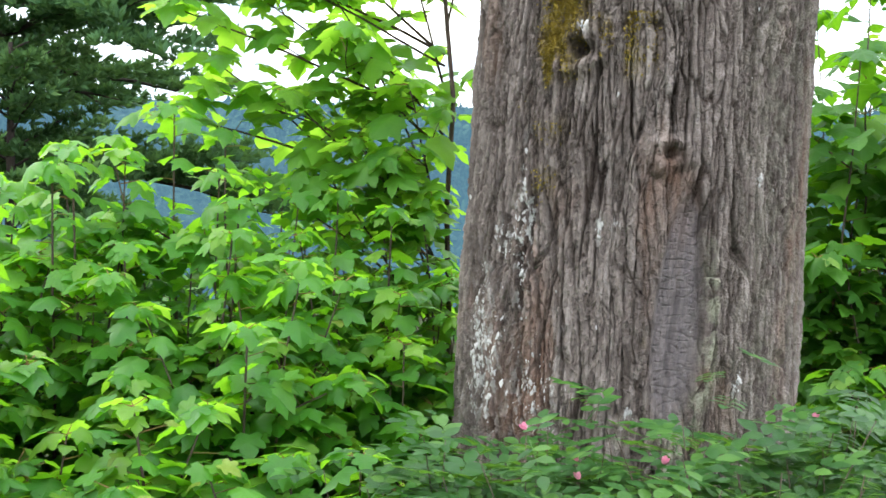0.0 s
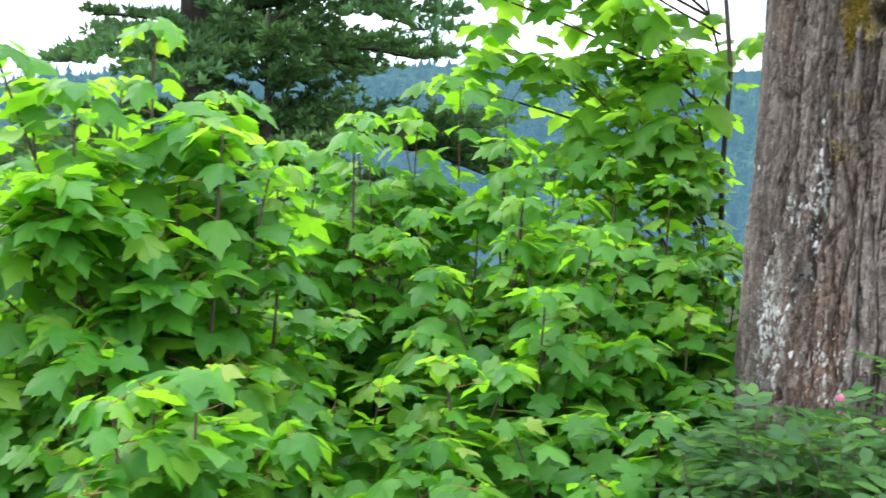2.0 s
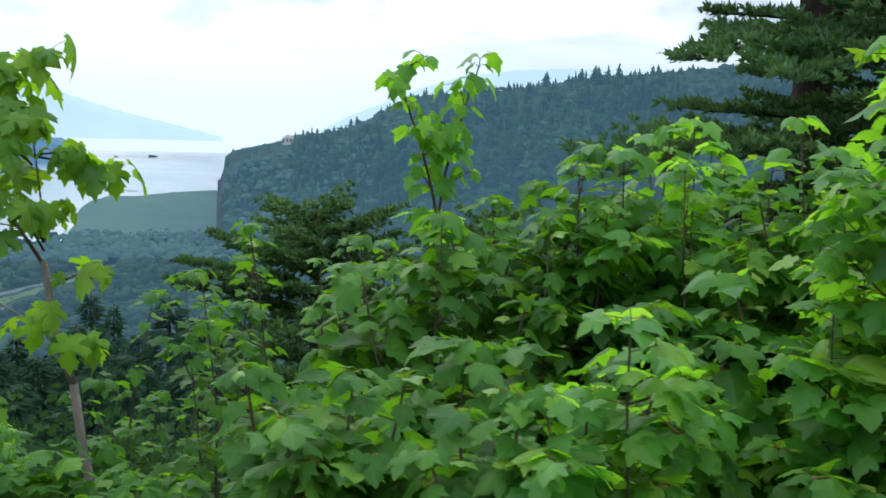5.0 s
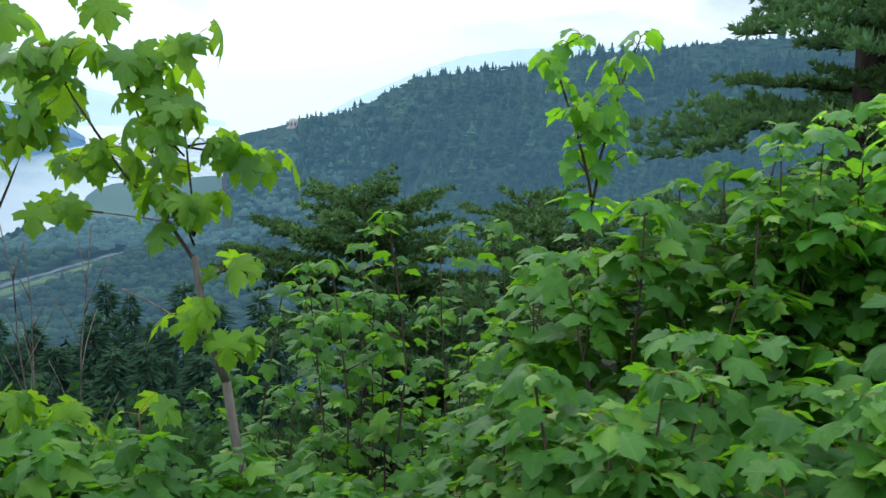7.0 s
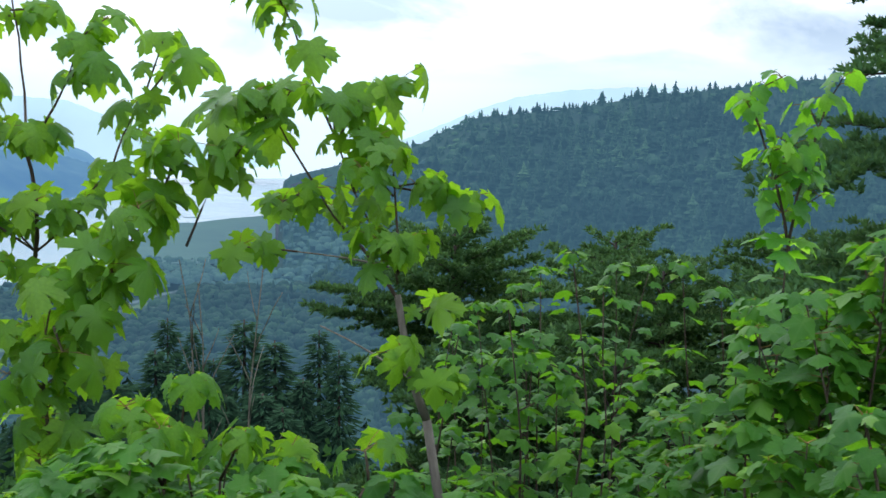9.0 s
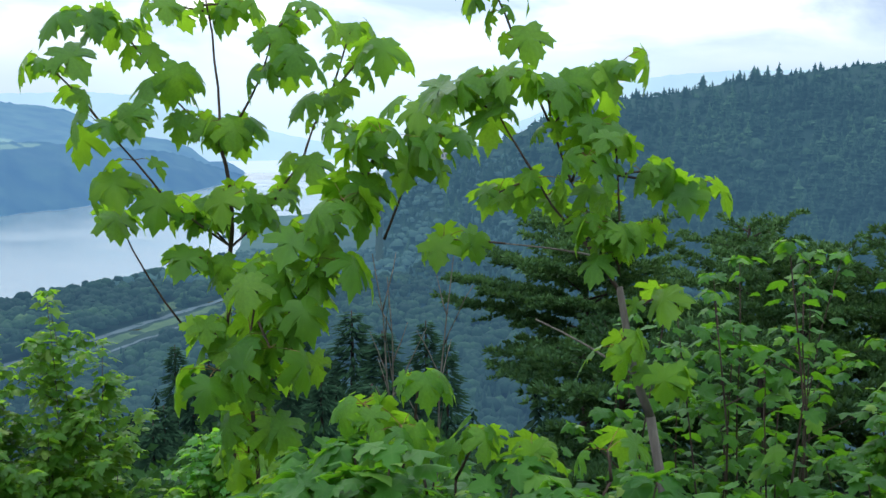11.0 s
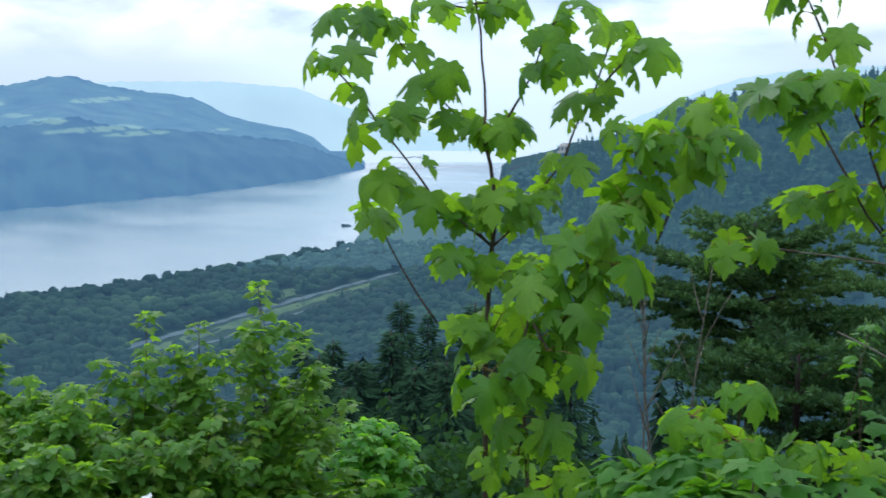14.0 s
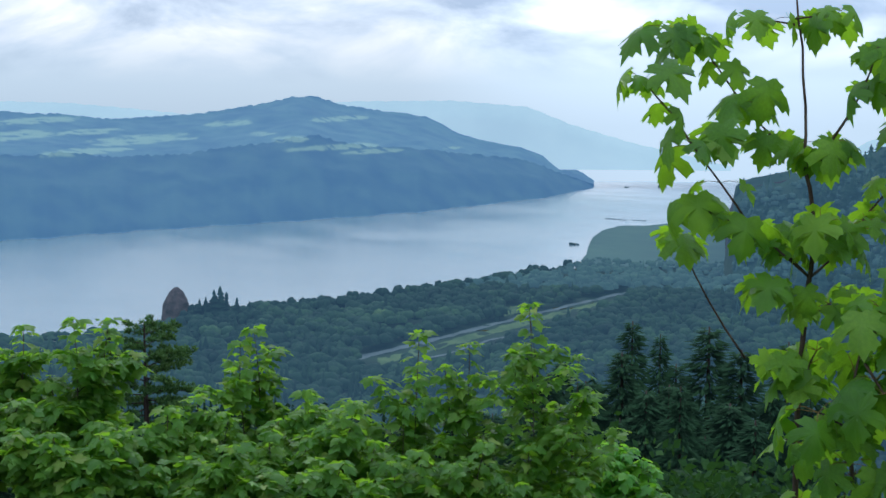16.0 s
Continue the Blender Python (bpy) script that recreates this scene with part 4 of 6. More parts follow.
spots, crowns = [], []
for b in np.arange(34, 88, 1.1):
    for r in np.geomspace(42, 640, 46):
        bb, rr = b + rng.uniform(-0.5, 0.5), r * rng.uniform(0.98, 1.02)
        if rng.random() < 0.25:
            continue
        x, y = place(bb, rr)
        room = -rr * math.tan(radians((10.7 if bb < 57 else 11.8 if bb < 59.5 else 13.0) + max(0, 100 - rr) * 0.06)) - float(land_z(x, y))
        if rr < 100:
            if rng.random() < 0.5 and room > 2 and 44 < rr < 80 and 46 < bb < 66:
                crowns.append((x, y, min(room, rng.uniform(7, 14)), "crown", rng.uniform(0.8, 1.2)))
            elif rng.random() < 0.4 and room > 2:
                spots.append((x, y, min(room, rng.uniform(4, 8)), "leafy", rng.uniform(0.75, 1.2)))
        elif rng.random() < 0.62 - 0.5 * float(rough(x, y, 45, 6)):
            spots.append((x, y, min(room, rng.uniform(11, 30)), "fine" if rr < 260 else "spruce" if rr < 430 else "spire", rng.uniform(0.85, 1.4)))
        else:
            spots.append((x, y, min(room, rng.uniform(9, 14)), "leafy", rng.uniform(0.9, 1.2)))
woods("slope_woods", spots, M_SLOPE_WOOD, "dark young conifers crowding the slope below", 3)
woods("slope_thicket_crowns", crowns, M_CROWN, "dark green broad-leaved crowns on the slope below", 7)

# shore trees that stand out against the water, in a row
spots = []
for b in np.arange(54.8, 73.9, 0.22):
    r = float(np.interp(b, SHORE_B, SHORE_R)) - rng.uniform(6, 30)
    x, y = place(b, r)
    spots.append((x, y, rng.uniform(13, 23), "bushy", rng.uniform(0.65, 1.0)))
for b, h in ((73.2, 30), (72.9, 33), (72.5, 40), (72.2, 44), (71.9, 36), (73.5, 22), (71.4, 30), (70.8, 27)):
    x, y = place(b, 1345)
    spots.append((x, y, h, "spire", 2.3))
woods("shore_trees", spots, M_VALLEY_WOOD, "row of dark trees along the near river bank", 4)


# ---- landmarks ----
def basalt_spire():
    """A lone rock at the water's edge, blunt-tipped and lumpy."""
    x, y = place(74.3, 1372)
    root = thing("rock_spire", (x, y, -226), "lone reddish-brown basalt spire at the river's edge", "rock")
    bm = bmesh.new()
    bmesh.ops.create_uvsphere(bm, u_segments=28, v_segments=22, radius=1)
    for v in bm.verts:
        s = max(0.0, (v.co.z + 1) / 2)
        w = 1.12 * (1 - s ** 2.2) ** 0.62 * (1 + 0.16 * noise.noise(Vector((v.co.x * 2.2, v.co.y * 2.2, v.co.z * 3))))
        a = math.atan2(v.co.y, v.co.x)
        v.co = Vector((15 * w * math.cos(a), 15 * w * math.sin(a), s * 41 + 2.0 * noise.noise(v.co * 4)))
    me = bpy.data.meshes.new("rock_spire")
    bm.to_mesh(me)
    bm.free()
    me.materials.append(M_ROCK)
    part("rock", me, root)


basalt_spire()


def lookout_house():
    """A small eight-sided stone house with a dome on the bluff."""
    x, y = place(43.95, 1935)
    z = float(land_z(x, y)) - 1
    root = thing("lookout_house", (x, y, z), "small eight-sided stone house with a dome on the bluff", "building")
    m, nd, ln, b = material("pale_stone", 0.9, 0.1)
    b.inputs["Base Color"].default_value = (0.32, 0.29, 0.26, 1)
    # haze is put in here too, as a weak blue glow of the stone
    b.inputs["Emission Color"].default_value, b.inputs["Emission Strength"].default_value = (*HAZE_GLOW, 1), 0.15

    def drum(r0, r1, z0, z1, n=8):
        vs = [(r * math.cos(2 * math.pi * k / n), r * math.sin(2 * math.pi * k / n), zz) for r, zz in ((r0, z0), (r1, z1)) for k in range(n)]
        fs = [(k, (k + 1) % n, n + (k + 1) % n, n + k) for k in range(n)] + [tuple(range(n, 2 * n))]
        return vs, fs

    part("terrace", solid("terrace", *drum(12, 12, 0, 4), m), root)
    part("wall", solid("wall", *drum(8.5, 8.5, 4, 13), m), root)
    dome = [(7.6 * math.cos(t) * math.cos(a), 7.6 * math.cos(t) * math.sin(a), 13 + 6 * math.sin(t)) for t in np.linspace(0, 1.45, 6) for a in np.linspace(0, 2 * math.pi, 17)[:-1]]
    fs = [(i * 16 + k, i * 16 + (k + 1) % 16, (i + 1) * 16 + (k + 1) % 16, (i + 1) * 16 + k) for i in range(5) for k in range(16)] + [tuple(80 + k for k in range(16))]
    part("dome", solid("dome", dome, fs, m, True), root)
    for k in range(8):
        a = 2 * math.pi * (k + 0.5) / 8
        c, s = math.cos(a), math.sin(a)
        box = [(c * (7.9 + d) - s * w, s * (7.9 + d) + c * w, zz) for d in (-0.3, 0.12) for w in (-1.6, 1.6) for zz in (6, 11.5)]
        part("window", solid("window", box, [(4, 5, 7, 6), (0, 1, 5, 4), (2, 3, 7, 6), (1, 3, 7, 5), (0, 2, 6, 4)], M_CLIFF), root)


lookout_house()


def cliff():
    """The bare rock face where the bluff breaks off."""
    b2 = np.linspace(44.6, 47.5, 36)
    rows = []
    for s in np.linspace(0, 1, 16):
        rr = 1915 - 26 * s + 10 * rough(b2 * 40, s * 60 + b2 * 0, 14, 1) + np.clip(b2 - 46.6, 0, None) * 60
        top = RIDGE_R * np.tan(np.radians(np.interp(b2, RIDGE_B, RIDGE_E))) - 7
        z = top + (-232 - top) * s
        a = np.radians(np.minimum(b2, 47.36 + 0.05 * s))
        rows.append(np.stack([EYE0[0] - rr * np.sin(a), EYE0[1] + rr * np.cos(a), z], -1))
    n = len(b2)
    fs = [(i * n + k, i * n + k + 1, (i + 1) * n + k + 1, (i + 1) * n + k) for i in range(15) for k in range(n - 1)]
    tagged(new("cliff", solid("cliff", np.concatenate(rows).tolist(), fs, M_CLIFF)), "bare dark basalt cliff at the end of the bluff", "cliff", kind="structure")


cliff()


def strip(name, b0, b1, r_of, width, mat, label, lift=1.2):
    b2 = np.linspace(b0, b1, 40)
    vs = []
    rngm = random.Random(int(b0 * 10))
    for b in b2:
        ragged = rngm.uniform(0.55, 1.0) if name == "meadow" else 1.0
        for d in (-width / 2 * ragged, width / 2 * ragged):
            x, y = place(b, r_of(b) + d)
            vs.append((x, y, float(land_z(x, y)) + lift))
    fs = [(2 * k, 2 * k + 1, 2 * k + 3, 2 * k + 2) for k in range(39)]
    return tagged(new(name, solid(name, vs, fs, mat)), label, name, kind="structure")


strip("road", 52, 65.5, road_r, 20, M_ROADWAY, "pale motorway crossing the valley floor")
strip("road", 56, 62.5, lambda b: road_r(b) - 96, 9, M_ROADWAY, "pale side road on the valley floor")
strip("meadow", 53.5, 64.5, lambda b: road_r(b) - 44, 44, M_MEADOW, "pale green verge beside the motorway", 1.0)
strip("meadow", 57.2, 58.3, lambda b: road_r(b) + 62, 80, M_MEADOW, "pale green clearing in the valley woods", 2.0)
strip("meadow", 62.4, 64.6, lambda b: road_r(b) + 95, 34, M_MEADOW, "pale green clearing in the valley woods", 2.0)
strip("pond", 58.5, 59.7, lambda b: road_r(b) - 135, 22, M_WATER, "small bright pond beside the side road")


def islet(bearing, r, w):
    """A low rock in the river with a few bushes on it."""
    x, y = place(bearing, r)
    root = thing("islet", (x, y, WATER_Z), "small dark bushy islet in the river", "islet", "islets in the river")
    for k in range(3):
        v, f = SHAPES["bushy"][k]
        q = w * (0.5 - 0.12 * k)
        part("bush", tone(solid("bush", v * (q * 1.6, q * 1.6, q) + ((k - 1) * w * 0.45, (k - 1) * w * 0.3, -0.25 * q), f, M_VALLEY_WOOD, True), np.full(len(v), 0.3)), root)


islet(54.67, 2270, 14)
islet(50.42, 5200 * 0.87, 24)
islet(52.13, 5150 * 0.87, 12)


strip("sandbar", 51.2, 53.2, lambda b: 2900 + 30 * (b - 52), 24, M_ROADWAY, "low sandbar in the river", -0.2 + 9.5)


# ---- the great fir trunk ----
def great_trunk():
    cx, cy, z0, z1 = 0.635, 4.09, -0.75, 3.2
    face = math.atan2(-1, -0.165)
    th = np.concatenate([np.linspace(face - 1.6, face + 1.6, 600), np.linspace(face + 1.6, face - 1.6 + 2 * math.pi, 50)[1:-1]])
    zz = np.concatenate([np.linspace(z0, 0.4, 46)[:-1], np.linspace(0.4, 1.98, 410), np.linspace(2.0, z1, 24)])
    na, nz = len(th), len(zz)
    t, z = np.meshgrid(th, zz)
    flare = 0.5 * np.exp(-(z + 0.75) / 0.33)
    rad = 0.588 - 0.016 * z + 0.16 * flare
    w = (t - face + math.pi) % (2 * math.pi) - math.pi
    u = w * 0.59
    # the furrows wander, and part round the healed wound
    wound = np.exp(-((u - 0.15) / 0.16) ** 2 - ((z - 1.0) / 0.45) ** 2)
    up = u + 0.040 * wavy(u * 4, z * 1.3, 1) + 0.016 * wavy(u * 11, z * 4.5, 2) + 0.004 * wavy(u * 50, z * 18, 3) + 0.022 * wound * np.tanh((u - 0.15) / 0.09)
    ridge, own = cells(up / 0.052, z / 0.62 + 0.25 * wavy(u * 9, z * 3, 28), 11)
    split, own2 = cells(up / 0.026 + 40, z / 0.27 + 0.3 * wavy(u * 6, z * 2, 18), 23)
    flake, own3 = cells(up / 0.017 + 80 + 0.25 * wavy(u * 30, z * 12, 19), z / 0.085 + 0.6 * wavy(u * 40, z * 9, 4), 37)
    chip, own4 = cells(up / 0.008 + 120, z / 0.026 + 0.5 * wavy(u * 60, z * 20, 20), 51)
    open_up = np.clip(0.42 + 0.5 * wavy(u * 9 + 7, z * 3.1, 6), 0.08, 0.8) * np.clip(0.75 + 0.9 * wavy(u * 31, z * 8, 29), 0.15, 1)
    furrow = np.clip((0.06 + 0.18 * open_up - ridge) / 0.09, 0, 1) * np.clip(open_up * 1.4, 0, 1)
    crack = np.clip((0.14 - split) / 0.09, 0, 1) * np.clip(0.5 + 1.2 * wavy(u * 7, z * 2.4, 7), 0, 1)
    seam = np.clip((0.13 - flake) / 0.10, 0, 1) * np.clip(0.4 + 1.2 * wavy(u * 17, z * 6, 22), 0, 1)
    grit = hashed(np.floor(t * 4000), np.floor(z * 3000), 4) - 0.5
    step = np.floor(own3 * 4) / 4 - 0.4
    d = 0.012 - 0.024 * furrow - 0.011 * crack - 0.006 * seam + 0.008 * (own - 0.5) + 0.007 * (own2 - 0.5) + 0.007 * step + 0.004 * (own4 - 0.5) + 0.0048 * grit
    d = d + 0.009 * wavy(u * 3.2, z * 1.1, 8) + 0.005 * wavy(u * 24, z * 7, 17) + 0.003 * wavy(u * 95, z * 45, 9)
    d = d + np.where(flare > 0.02, 0.09 * flare * np.sin(5 * t + 1.2), 0)
    # the healed wound with its cross cracks and raised rim, and two knots
    sx = (u - 0.15 - 0.05 * (z - 0.9)) / (0.075 + 0.018 * wavy(u * 5, z * 2.5, 12))
    e = sx * sx + ((z - 1.0) / 0.37) ** 2
    scar = np.clip((1.15 - e) * 2.0, 0, 1)
    check, _ = cells(u / 0.10, z / 0.026 + 0.35 * wavy(u * 14, z * 5, 13), 61)
    plain = -0.022 + 0.002 * grit - 0.004 * np.clip((0.12 - check) / 0.06, 0, 1) - 0.016 * np.exp(-(sx * 3 - 0.3 * wavy(u, z * 9, 5)) ** 2 * 6) + 0.004 * wavy(u * 30, z * 14, 14)
    d = d * (1 - 0.85 * scar) + scar * plain
    rim = np.exp(-((np.sqrt(e) - 1.35) / 0.26) ** 2) * np.where(sx > 0, 1.0, 0.3) * np.where(z < 1.1, 1.0, 0.4)
    d = d + 0.024 * rim
    for kx, kz, kr, kd in ((-0.20, 1.79, 0.045, 0.065), (0.105, 1.475, 0.032, 0.03)):
        g = np.hypot((u - kx) / kr, (z - kz) / (kr * 0.75)) * (1 + 0.2 * wavy(u * 22, z * 22, 15) + 0.12 * wavy(u * 60, z * 60, 16))
        d = d + 0.020 * np.exp(-((g - 1.7) / 0.7) ** 2) - kd * np.exp(-(g / 0.85) ** 4)
    r = rad + d
    vs = np.stack([r * np.cos(t) + 0.026 * (z - 0.2), r * np.sin(t), z], -1)
    lichen, sage = np.full(z.shape, 0.03), 0.25 * np.clip((u - 0.25) / 0.2, 0, 1)
    for lu, lz, wu, wz, k in ((-0.37, 1.22, 0.03, 0.20, 1.0), (-0.46, 1.18, 0.04, 0.05, 1.0), (-0.55, 0.85, 0.05, 0.22, 0.9), (-0.48, 0.75, 0.05, 0.25, 0.5), (-0.10, 1.24, 0.012, 0.035, 1.0), (-0.05, 1.26, 0.012, 0.02, 0.9), (0.37, 0.76, 0.015, 0.05, 0.9), (-0.30, 0.70, 0.10, 0.20, 0.45), (0.42, 1.40, 0.012, 0.02, 0.8), (0.02, 0.68, 0.02, 0.04, 0.7), (-0.19, 1.86, 0.02, 0.02, 1.0)):
        lichen = np.maximum(lichen, k * np.exp(-((u - lu) / wu) ** 2 - ((z - lz) / wz) ** 2))
    sage = np.maximum(sage, np.clip(rim * (sx > 0) * (z < 1.25), 0, 1))
    moss = np.exp(-((u + 0.30 - 0.10 * (z - 1.6)) / 0.055) ** 2) * np.clip((z - 1.30) / 0.4, 0, 1) + 0.6 * np.exp(-((u + 0.06) / 0.08) ** 2) * np.clip((z - 1.66) / 0.2, 0, 1) * (z < 1.9) + 0.7 * np.exp(-((u - 0.05) / 0.012) ** 2 - ((z - 0.90) / 0.03) ** 2)
    moss = moss * np.clip(0.62 + 0.9 * wavy(u * 26, z * 11, 25) + 0.5 * wavy(u * 8, z * 5, 26), 0, 1)
    idx = np.arange(nz * na).reshape(nz, na)
    nxt = np.roll(idx, -1, axis=1)
    fs = np.stack([idx[:-1], nxt[:-1], nxt[1:], idx[1:]], -1).reshape(-1, 4).tolist()
    fs.append(idx[-1].tolist())
    me = solid("trunk", vs.reshape(-1, 3).tolist(), fs, M_TRUNK)
    bare = np.clip(np.maximum(furrow, np.maximum(0.85 * crack, 0.5 * seam)) * (1 - scar), 0, 1)
    tones = np.clip(0.30 * own + 0.25 * own2 + 0.30 * own3 + 0.15 * own4, 0, 1)
    for nm, arr in (("lichen", lichen), ("moss", np.clip(moss, 0, 1)), ("scar", scar), ("sage", sage), ("furrow", bare), ("flake", tones)):
        me.attributes.new(nm, "FLOAT", "POINT").data.foreach_set("value", arr.ravel())
    root = thing("great_fir", (cx, cy, 0), "massive old fir with furrowed grey-brown bark, lichen and moss", "tree")
    part("trunk", me, root)

    # crusts of pale lichen and tufts of yellow moss that sit on the bark
    rng = random.Random(15)
    flakes, ff, tufts, tf = [], [], [], []
    front = [j for j in range(na) if 5 < j < 594]
    while len(flakes) < 520 * 7:
        i, j = rng.randrange(20, nz - 30), rng.choice(front)
        if rng.random() > lichen[i, j] ** 2.2 or bare[i, j] > 0.4:
            continue
        p = Vector(vs[i, j])
        du, dv = (Vector(vs[i, j + 2]) - Vector(vs[i, j - 2])).normalized(), (Vector(vs[i + 2, j]) - Vector(vs[i - 2, j])).normalized()
        nr = du.cross(dv).normalized()
        r0 = 0.002 + 0.006 * rng.random() ** 2.5
        b = len(flakes)
        flakes.append(p + nr * 0.004)
        for k in range(6):
            a, q = math.pi * k / 3, r0 * rng.uniform(0.5, 1.3)
            flakes.append(p + du * q * math.cos(a) + dv * q * 2.1 * math.sin(a) + nr * 0.0015)
        ff += [(b, b + 1 + k, b + 1 + (k + 1) % 6) for k in range(6)]
    while len(tufts) < 6000 * 3:
        i, j = rng.randrange(240, nz - 24), rng.choice(front)
        if rng.random() > moss[i, j] ** 1.5:
            continue
        p, nr = Vector(vs[i, j]), Vector((math.cos(th[j]), math.sin(th[j]), 0))
        for k in range(2):
            d = (nr + Vector((rng.gauss(0, 0.5), rng.gauss(0, 0.5), rng.gauss(-0.3, 0.5)))).normalized() * rng.uniform(0.005, 0.011)
            sd = d.cross(Vector((rng.gauss(0, 1), rng.gauss(0, 1), rng.gauss(0, 1)))).normalized() * 0.003
            b = len(tufts)
            tufts += [p - sd, p + sd, p + d]
            tf.append((b, b + 1, b + 2))
    part("lichen", solid("lichen", flakes, ff, M_LICHEN), root, "pale grey lichen crust", kind="stuff")
    part("moss", solid("moss", tufts, tf, M_MOSS), root, "yellow-green moss tufts", kind="stuff")


great_trunk()


# ---- firs with layered boughs ----
def spray_mesh(seed):
    """A flat spray of fir twigs along +Y, its side twigs in pairs, curling up a little at the tips."""
    rng = random.Random(seed)
    vs, fs = [], []
    for k in range(8):
        y0 = 0.03 + 0.8 * k / 7
        sd = 1 if k % 2 else -1
        ln = (0.50 - 0.28 * y0) * rng.uniform(0.75, 1.2)
        a = rng.uniform(0.55, 0.95)
        z0 = 0.10 * y0 * y0 + rng.uniform(-0.02, 0.03)
        b = len(vs)
        vs += [(0, y0 - 0.05, z0), (0, y0 + 0.10, z0 + 0.01), (sd * ln * math.sin(a), y0 + ln * math.cos(a), z0 + rng.uniform(0.0, 0.14))]
        fs.append((b, b + 1, b + 2))
    b = len(vs)
    vs += [(-0.06, 0, 0), (0.06, 0, 0), (0, 1.1, 0.14)]
    fs.append((b, b + 1, b + 2))
    return np.array(vs), fs


def tuft_mesh(seed):
    """A brush of short fir shoots fanned round one axis along +Y."""
    rng = random.Random(seed)
    vs, fs = [], []
    for k in range(7):
        a = 2.39996 * k
        q = 0.15 + 0.95 * math.sqrt(k / 7)
        d = Vector((math.sin(a) * q, 1.0 - 0.35 * q, math.cos(a) * q * 0.8)).normalized() * rng.uniform(0.7, 1.1)
        sd = d.cross(Vector((rng.gauss(0, 1), rng.gauss(0, 1), rng.gauss(0, 1)))).normalized() * 0.16
        m = d * 0.45
        b = len(vs)
        vs += [(0, 0, 0), tuple(m + sd), tuple(d), tuple(m - sd)]
        fs.append((b, b + 1, b + 2, b + 3))
    return np.array(vs), fs


SPRAYS, TUFTS = [spray_mesh(s) for s in range(4)], [tuft_mesh(s) for s in range(4)]


def fir(name, at, z_low, z_top, trunk_r, reach, label, seed, boughs=46, spray=0.34, lean=(0, 0), flat=0.1, bare=0.12, round_top=False, group="", base_z=None, twig_gap=0.07, windward=0.0, shade=0.46):
    rng = random.Random(seed)
    x, y = at
    gz = float(land_z(x, y)) - 0.15 if base_z is None else base_z
    root = thing(name, (x, y, gz), label, "tree", group)
    H = z_top - gz
    pts = [Vector((lean[0] * s * H, lean[1] * s * H, s * H)) for s in np.linspace(0, 1, 12)]
    part("trunk", solid("trunk", *tube(pts, [trunk_r * (1 - 0.93 * s) + 0.01 for s in np.linspace(0, 1, 12)], 12), M_FIRBARK, True), root)
    for k in range(boughs):
        f = (k + rng.uniform(-0.4, 0.4)) / boughs
        z = z_low + (z_top - z_low) * max(0, f) - gz
        c = along(pts, min(0.995, z / H))
        if round_top:
            ln = reach * math.sqrt(max(0.05, 1 - max(0.0, f) ** 2.4)) * rng.uniform(0.6, 1.1)
        else:
            ln = reach * (1.02 - 0.85 * max(0, f) ** 1.2) * rng.uniform(0.5, 1.15)
        az = k * 2.39996 + rng.uniform(-0.4, 0.4)
        if not round_top:
            z += 0.42 * math.sin(z * 4.2)
            c = along(pts, min(0.995, z / H))
        out = Vector((math.cos(az), math.sin(az), 0))
        ln *= 1 + windward * math.cos(az)
        tilt = rng.uniform(-0.16, 0.22) + flat + (0.5 * f if round_top else 0)
        bp = [c + out * ln * s + Vector((0, 0, ln * (tilt * s - 0.22 * s * s + 0.1 * s ** 3))) + Vector((rng.uniform(-1, 1), rng.uniform(-1, 1), rng.uniform(-1, 1))) * 0.02 * ln * (s > 0) for s in np.linspace(0, 1, 7)]
        r0 = max(0.012, trunk_r * 0.16 * (1 - 0.5 * f))
        bough = part("bough", solid("bough", *tube(bp, [r0 * (1 - 0.85 * s) for s in np.linspace(0, 1, 7)], 5), M_FIRBARK, True), root)
        vs, fs, n, tones = [], [], 0, []
        across = Vector((-out.y, out.x, 0))
        az0 = math.atan2(out.y, out.x)
        step = twig_gap if z + gz < 8.8 else twig_gap * 1.8
        count = max(4, int(ln * (1 - bare) / step))
        bough_tone = shade + rng.gauss(0, 0.08)
        for j in range(count + 1):
            s = min(1.0, bare + (1 - bare) * (j + rng.uniform(-0.3, 0.3)) / count)
            s = max(bare, s)
            root_at = along(bp, s)
            side = -1 if j % 2 else 1
            turn = rng.uniform(0.45, 1.15) * side * (0.0 if j == count else 1.0)
            tl = (ln * 0.36 * math.sin(math.pi * min(1, 0.22 + s * 0.70)) + 0.10) * rng.uniform(0.45, 1.1)
            way = out * math.cos(turn) + across * math.sin(turn) + Vector((0, 0, rng.uniform(-0.08, 0.22)))
            sprays = max(2, int(tl / (spray * (0.52 if round_top else 0.6))))
            for k2 in range(sprays):
                f2 = (k2 + rng.uniform(0.0, 0.8)) / sprays
                p = root_at + way * tl * f2 + Vector((rng.gauss(0, 0.12), rng.gauss(0, 0.12), rng.gauss(0.03, 0.12))) * spray
                sz = spray * rng.uniform(0.75, 1.25)
                if round_top or rng.random() < 0.75:
                    m = np.array(leaf_pose(p, az0 + turn + rng.uniform(-0.9, 0.9), -rng.uniform(0.2, 1.25), rng.uniform(-1, 1), sz))
                    v, q = TUFTS[rng.randrange(4)]
                else:
                    m = np.array(leaf_pose(p, az0 + turn + rng.uniform(-0.45, 0.45), rng.uniform(-0.35, 0.25), rng.uniform(-0.45, 0.45), sz))
                    v, q = SPRAYS[rng.randrange(4)]
                vs.append(v @ m[:3, :3].T + m[:3, 3])
                tones.append(bough_tone + rng.gauss(0, 0.12) + 0.28 * (v[:, 1] - 0.4))
